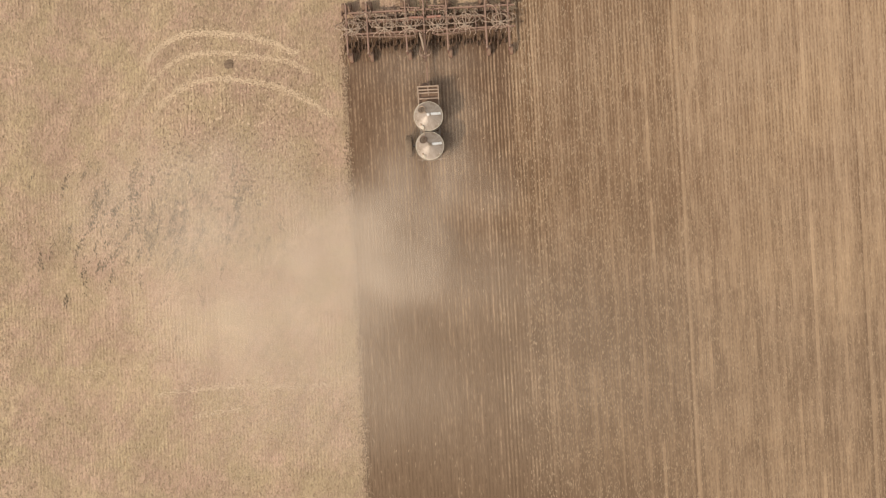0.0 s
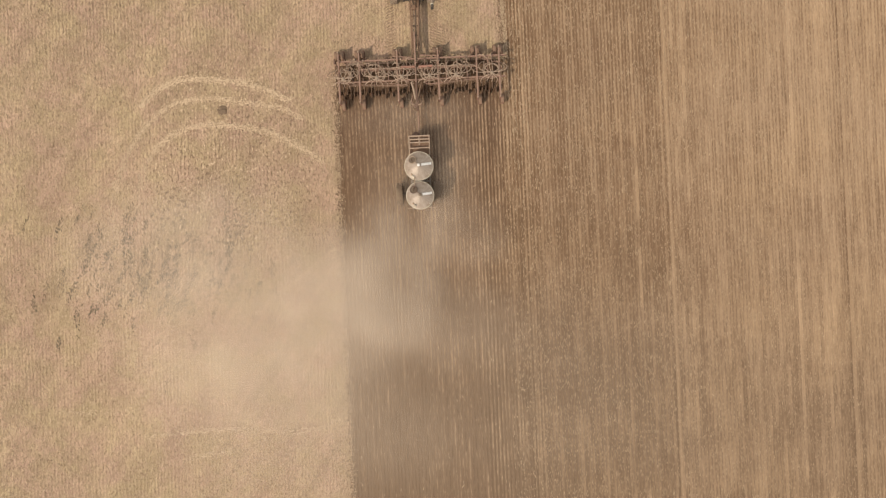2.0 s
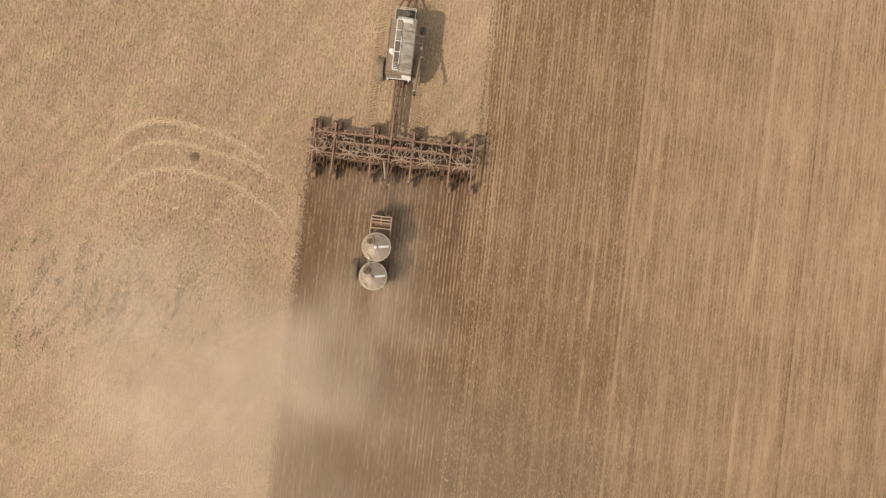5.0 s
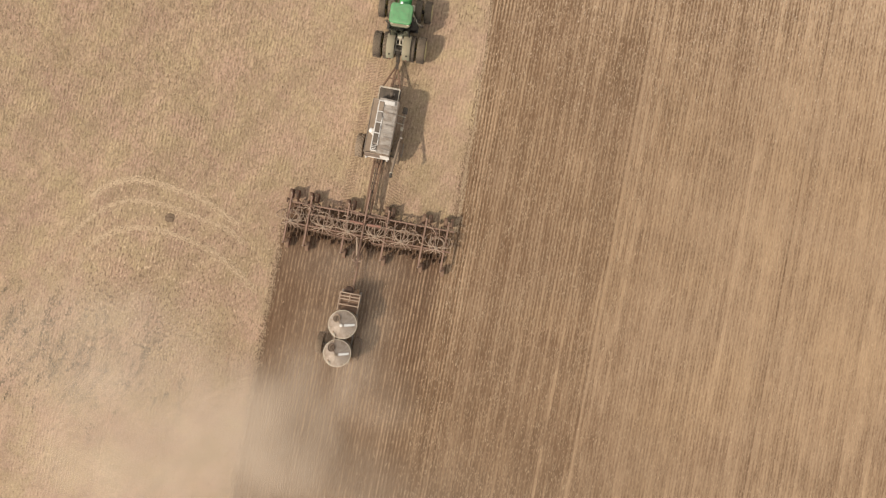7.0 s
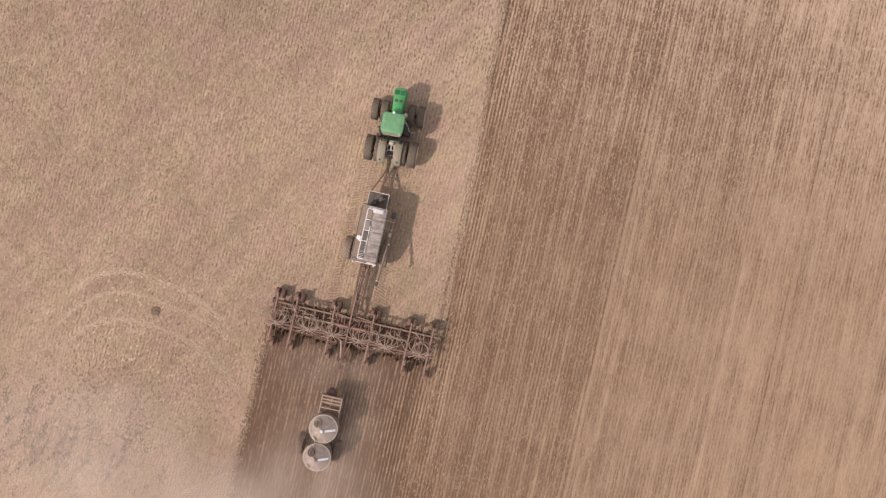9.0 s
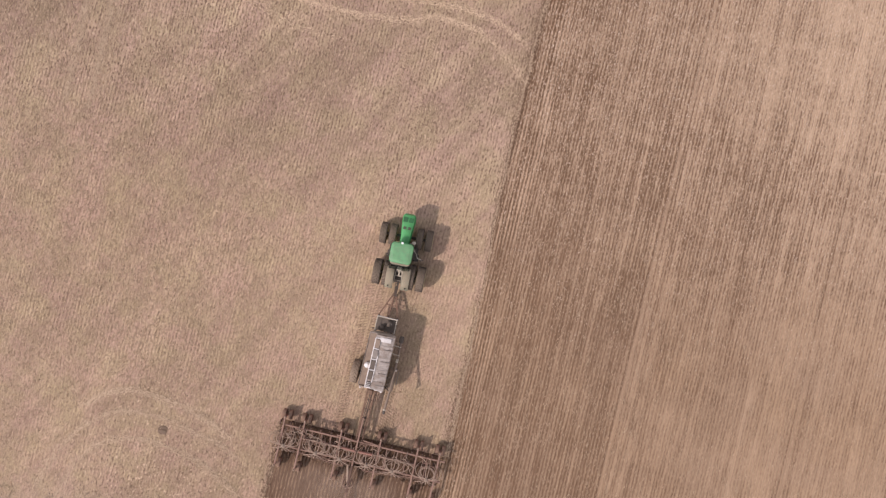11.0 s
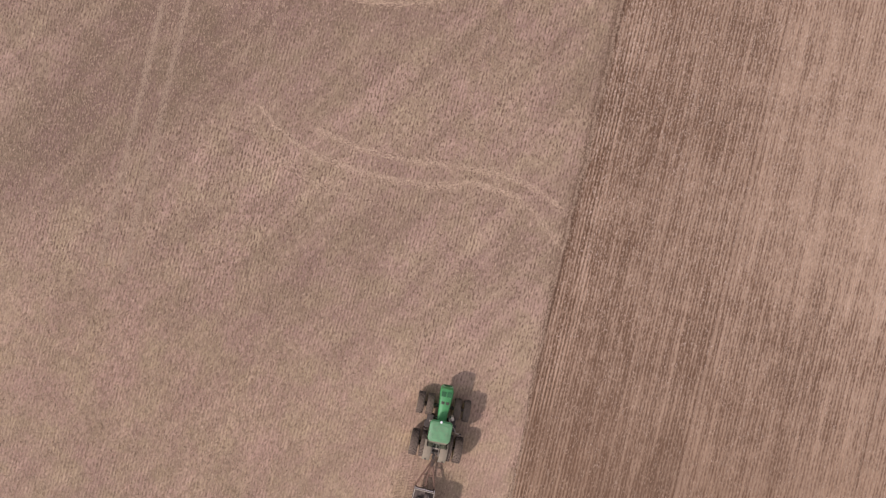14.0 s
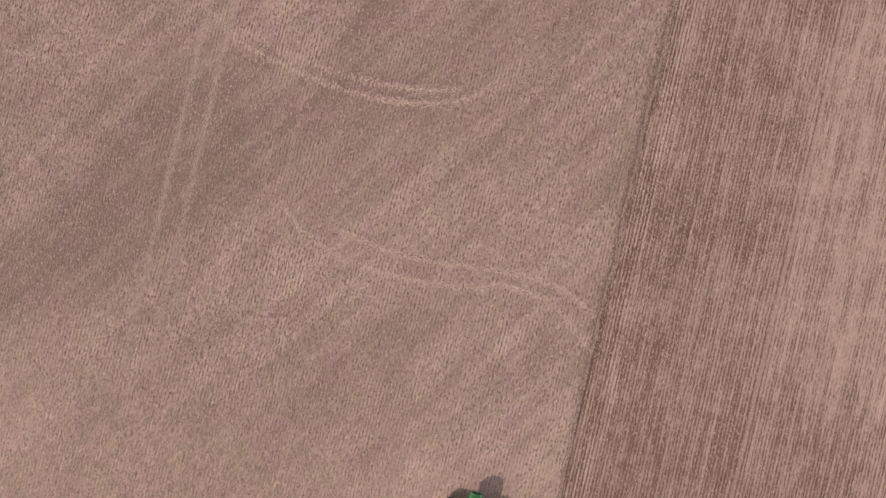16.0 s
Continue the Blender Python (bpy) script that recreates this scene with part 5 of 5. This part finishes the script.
# ---------- liquid tank cart ----------
def make_tank_cart():
    K = thing("tank_cart", pose(-0.07, -8.1, 0), "dusty trailer with two round steel tanks behind the drill", "tank trailer")
    part("tongue", tube([(0.0, 4.75, 0.72), (0.0, 4.0, 0.82), (0.0, 2.6, 1.0)], 0.055, 8), PINK, K, "dusty reddish tongue bar")
    for x in (-0.66, 0.66):
        part("frame_rail", beam((x, 3.3, 0.95), (x, -2.0, 0.95), 0.10, 0.16), GREY, K)
    for y in (2.0, 0.0, -1.1, -1.9):
        part("cross_member", beam((-0.7, y, 0.93), (0.7, y, 0.93), 0.10, 0.12), GREY, K)
    deck = part("deck_frame", box((0, 3.14, 1.74), (1.50, 0.09, 0.09), 0.012), HOSE, K, "pale slatted front deck")
    part("deck_plate", box((0, 2.5, 1.50), (1.42, 1.32, 0.03), 0.008), BROWN, deck, "dark brown plate below the slats")
    for y in (2.90, 2.68, 2.28):
        part("deck_slat", box((0, y, 1.74), (1.44, 0.085, 0.06), 0.012), HOSE, deck)
    for x in (-0.72, 0.72):
        part("deck_side", box((x, 2.48, 1.74), (0.085, 1.4, 0.08), 0.012), HOSE, deck)
        for y in (3.05, 2.0):
            part("deck_post", beam((x, y, 1.72), (x * 0.95, y, 0.98), 0.07, 0.07), GREY, deck)
    part("deck_post_centre", box((0.0, 2.80, 1.75), (0.07, 0.6, 0.06), 0.01), HOSE, deck)
    part("pump", lathe([(0.05, -0.3), (0.30, -0.28), (0.34, 0.0), (0.30, 0.22), (0.12, 0.30)], 18), RUST, K, "dark brown round pump").location = (-0.25, 3.25, 0.95)
    part("pump_motor", box((-0.1, 2.45, 1.05), (0.5, 0.4, 0.26), 0.06), RUST, K)
    slope = math.degrees(math.atan2(0.50, 0.86))
    for y, wide in ((0.93, 0.99), (-1.14, 0.955)):
        m = Matrix.Translation((-0.08, y, 0)) @ Matrix.Diagonal((wide, wide, 1.06, 1))
        body = lathe([(0.84, 1.02), (0.97, 1.08), (0.995, 1.2), (0.995, 2.06), (1.015, 2.07), (1.015, 2.12), (0.98, 2.14), (0.55, 2.40), (0.14, 2.63), (0.13, 2.66), (0.03, 2.665)], 56)
        tank = part("tank", body, TANK, K, "dull steel round tank with a cone top", m)
        part("rim", lathe([(1.0, 2.08), (1.035, 2.085), (1.035, 2.125), (1.0, 2.13)], 56), CREAM, tank, "pale rim band")
        strip = box((0, 0, 0), (0.80, 0.17, 0.018), 0.004)
        strip.transform(Matrix.Rotation(radians(9), 4, "Z") @ Matrix.Translation((0.54, 0, 2.42)) @ Matrix.Rotation(radians(slope), 4, "Y"))
        part("cover_strip", strip, STRIP, tank, "white strip on the cone")
        part("centre_cap", lathe([(0.10, 2.63), (0.11, 2.70), (0.05, 2.73)], 14), WHITE if y > 0 else TANK_DARK, tank)
        dark = loft([[(x, q, z) for x, q in rounded(0.46, 0.54, 0.2, 5)] for z in (0.0, 0.03)])
        dark.transform(Matrix.Rotation(radians(48), 4, "Z") @ Matrix.Translation((0, 0.58, 2.385)) @ Matrix.Rotation(radians(-slope), 4, "X"))
        hatch = part("hatch", dark, TANK_DARK, tank, "dark hatch cover")
        turn = Matrix.Rotation(radians(48), 4, "Z") @ Matrix.Translation((0, 0.58, 2.40)) @ Matrix.Rotation(radians(-slope), 4, "X")
        ring = tube([(0.26 * math.cos(q), 0.29 * math.sin(q), 0.03) for q in (2 * math.pi * i / 20 for i in range(21))], 0.03, 6)
        ring.transform(turn)
        part("hatch_ring", ring, HOSE if y > 0 else RUST, hatch, "raised ring round the hatch")
        lever = tube([(-0.10, -0.12, 0.05), (0.0, 0.05, 0.09), (0.12, 0.10, 0.05)], 0.025, 6)
        lever.transform(turn)
        part("hatch_lever", lever, RUST, hatch)
        loop = tube(bezier((-0.30, 0.62, 2.36), (-0.55, 0.50, 2.55), (-0.20, 0.25, 2.66), (-0.06, 0.10, 2.68), 9), 0.022, 6)
        part("vent_hose", loop, TANK_DARK if y > 0 else RUST, tank, "dark vent hose to the cap")
        for q in (200, 236, 318):
            at = Vector((0.90 * math.cos(radians(q)), 0.90 * math.sin(radians(q)), 2.17))
            part("valve", tube([at, at + Vector((0, 0, 0.12)), at + Vector((0.06, -0.05, 0.16))], 0.03, 7), CREAM, tank)
        part("fitting", tube([(-0.42, -0.66, 2.2), (-0.46, -0.72, 2.38), (-0.36, -0.78, 2.42), (-0.42, -0.9, 2.2)], 0.04, 8), CREAM, tank, "pale pipe fitting")
        part("fitting_cap", lathe([(0.07, 0), (0.08, 0.10), (0.03, 0.13)], 10), HOSE, tank).location = (-0.54, -0.60, 2.20)
        for a in range(4):
            t = radians(45 + 90 * a)
            part("hold_down", beam((1.02 * math.cos(t), 1.02 * math.sin(t), 2.05), (0.92 * math.cos(t), 0.92 * math.sin(t), 1.0), 0.05, 0.02), GREY, tank)
    part("link_pipe", tube(bezier((-0.42, 0.2, 2.3), (-0.35, 0.05, 2.55), (-0.5, -0.25, 2.55), (-0.40, -0.38, 2.3), 8), 0.03, 8), HOSE, K)
    meshes = wheel_meshes(0.80, 0.48, 18, CLAY, 0.55, SOILED_RUBBER)
    for x in (-1.58, 1.10):
        set_wheel(meshes, (x, -0.85, 0.80), K, "dusty trailer wheel")
    part("axle", tube([(-1.5, -0.85, 0.80), (1.1, -0.85, 0.80)], 0.09, 10), BLACK, K)
    part("rear_bar", tube([(-1.05, -1.95, 1.3), (1.05, -1.95, 1.3)], 0.025, 6), HOSE, K, "thin rear light bar")
    return K


make_tank_cart()


# ---------- dust ----------
def dust_material():
    """Airborne dust: a few puffs that thin out to their rims, billowed by noise."""
    k = Nodes("airborne_dust", 1.0)
    k.t.nodes.remove(k.b)
    at = k.node("ShaderNodeTexCoord").outputs["Object"]
    warp = k.node("ShaderNodeTexNoise")
    k.put(warp.inputs["Vector"], at)
    warp.inputs["Scale"].default_value, warp.inputs["Detail"].default_value = 0.16, 3.0
    push = k.node("ShaderNodeVectorMath", warp.outputs["Color"], (0.5, 0.5, 0.5), operation="SUBTRACT").outputs[0]
    push = k.node("ShaderNodeVectorMath", push, (4.5, 4.5, 0.0), operation="MULTIPLY").outputs[0]
    moved = k.node("ShaderNodeVectorMath", at, push, operation="ADD").outputs[0]
    total = None
    for cx, cy, sx, sy, turn, peak in PUFFS:
        own = k.node("ShaderNodeVectorMath", moved, (cx, cy, 0), operation="SUBTRACT").outputs[0]
        own = k.node("ShaderNodeMapping", own, (0, 0, 0), (0, 0, -turn), (1 / sx, 1 / sy, 0)).outputs[0]
        away = k.node("ShaderNodeVectorMath", own, operation="LENGTH").outputs["Value"]
        puff = k.span(away, 0.1, 1.0, peak, 0.0)
        total = puff if total is None else k.math("ADD", total, puff)
    billow = k.noise(k.place((1, 1, 1.5), 0.4), 0.22, 3.0, 0.5)
    alpha = k.math("MULTIPLY", total, k.span(billow, 0.3, 0.7, 0.68, 1.0), True)
    clear, haze = k.node("ShaderNodeBsdfTransparent"), k.node("ShaderNodeBsdfDiffuse")
    haze.inputs[0].default_value = (0.75, 0.597, 0.452, 1)
    both = k.node("ShaderNodeMixShader", alpha, clear.outputs[0], haze.outputs[0])
    k.t.links.new(both.outputs[0], k.t.nodes["Material Output"].inputs[0])
    return k.m


# each puff: centre x and y, half length and half width, turn, thickness
PUFFS = [
    (-12.5, -18.6, 14.0, 9.0, 0.12, 0.27),
    (-18.0, -11.8, 12.0, 6.5, 0.1, 0.20),
    (-7.8, -15.2, 4.6, 6.0, -0.2, 0.15),
    (-10.5, -26.0, 15.0, 8.0, 0.3, 0.08),
    (-0.5, -18.6, 10.0, 4.6, 0.06, 0.09),
    (-3.6, -13.2, 4.6, 5.4, 0.2, 0.19),
    (2.3, -7.6, 2.8, 4.4, 0.0, 0.06),
    (1.2, -11.2, 2.0, 3.8, -0.05, 0.13),
    (0.0, -15.0, 2.4, 4.0, -0.4, 0.12),
    (-2.6, -18.0, 5.0, 3.0, 0.4, 0.11),
    (3.4, -12.6, 3.8, 3.8, 0.3, 0.09),
    (-0.5, -3.3, 7.0, 2.3, 0.0, 0.07),
    (-1.2, -8.6, 4.6, 5.2, 0.1, 0.08),
    (2.0, -24.0, 26.0, 12.0, 0.1, 0.06),
]


def make_dust():
    """Billows of dust: two wavy layers with ragged outlines, one mesh."""
    bm = bmesh.new()
    nx, ny = 90, 52
    for layer, h in enumerate((1.0, 2.3)):
        grid, dense = [], []
        for i in range(nx + 1):
            row, thick = [], []
            for j in range(ny + 1):
                x, y = -34 + 64 * i / nx, -39 + 38 * j / ny
                d = 0.0
                for cx, cy, sx, sy, turn, peak in PUFFS:
                    u = (x - cx) * math.cos(turn) + (y - cy) * math.sin(turn)
                    v = (y - cy) * math.cos(turn) - (x - cx) * math.sin(turn)
                    d = max(d, 1.25 - math.hypot(u / sx, v / sy))
                z = h * (0.45 + 0.55 * min(1, max(0, d))) + 0.25 * noise.noise(Vector((x * 0.22, y * 0.22, layer * 3.1))) + 0.07 * noise.noise(Vector((x * 0.7, y * 0.7, layer * 5.3)))
                z = min(z, 0.9 + 0.45 * layer + 0.12 * max(0.0, -11.0 - y))      # lower beside the tank trailer
                z = min(z, 0.30 + 0.2 * layer + 0.5 * max(0.0, -3.4 - y))
                row.append(bm.verts.new((x, y, max(0.15, z))))
                thick.append(d)
            grid.append(row)
            dense.append(thick)
        for i in range(nx):
            for j in range(ny):
                if dense[i][j] > 0.0:
                    bm.faces.new((grid[i][j], grid[i + 1][j], grid[i + 1][j + 1], grid[i][j + 1]))
    loose = [v for v in bm.verts if not v.link_faces]
    bmesh.ops.delete(bm, geom=loose, context="VERTS")
    ob = new("dust_cloud", mesh_of(bm, dust_material(), "dust_cloud"))
    return tagged(ob, "pale dust cloud drifting behind the drill over the field", "dust", kind="stuff")


make_dust()
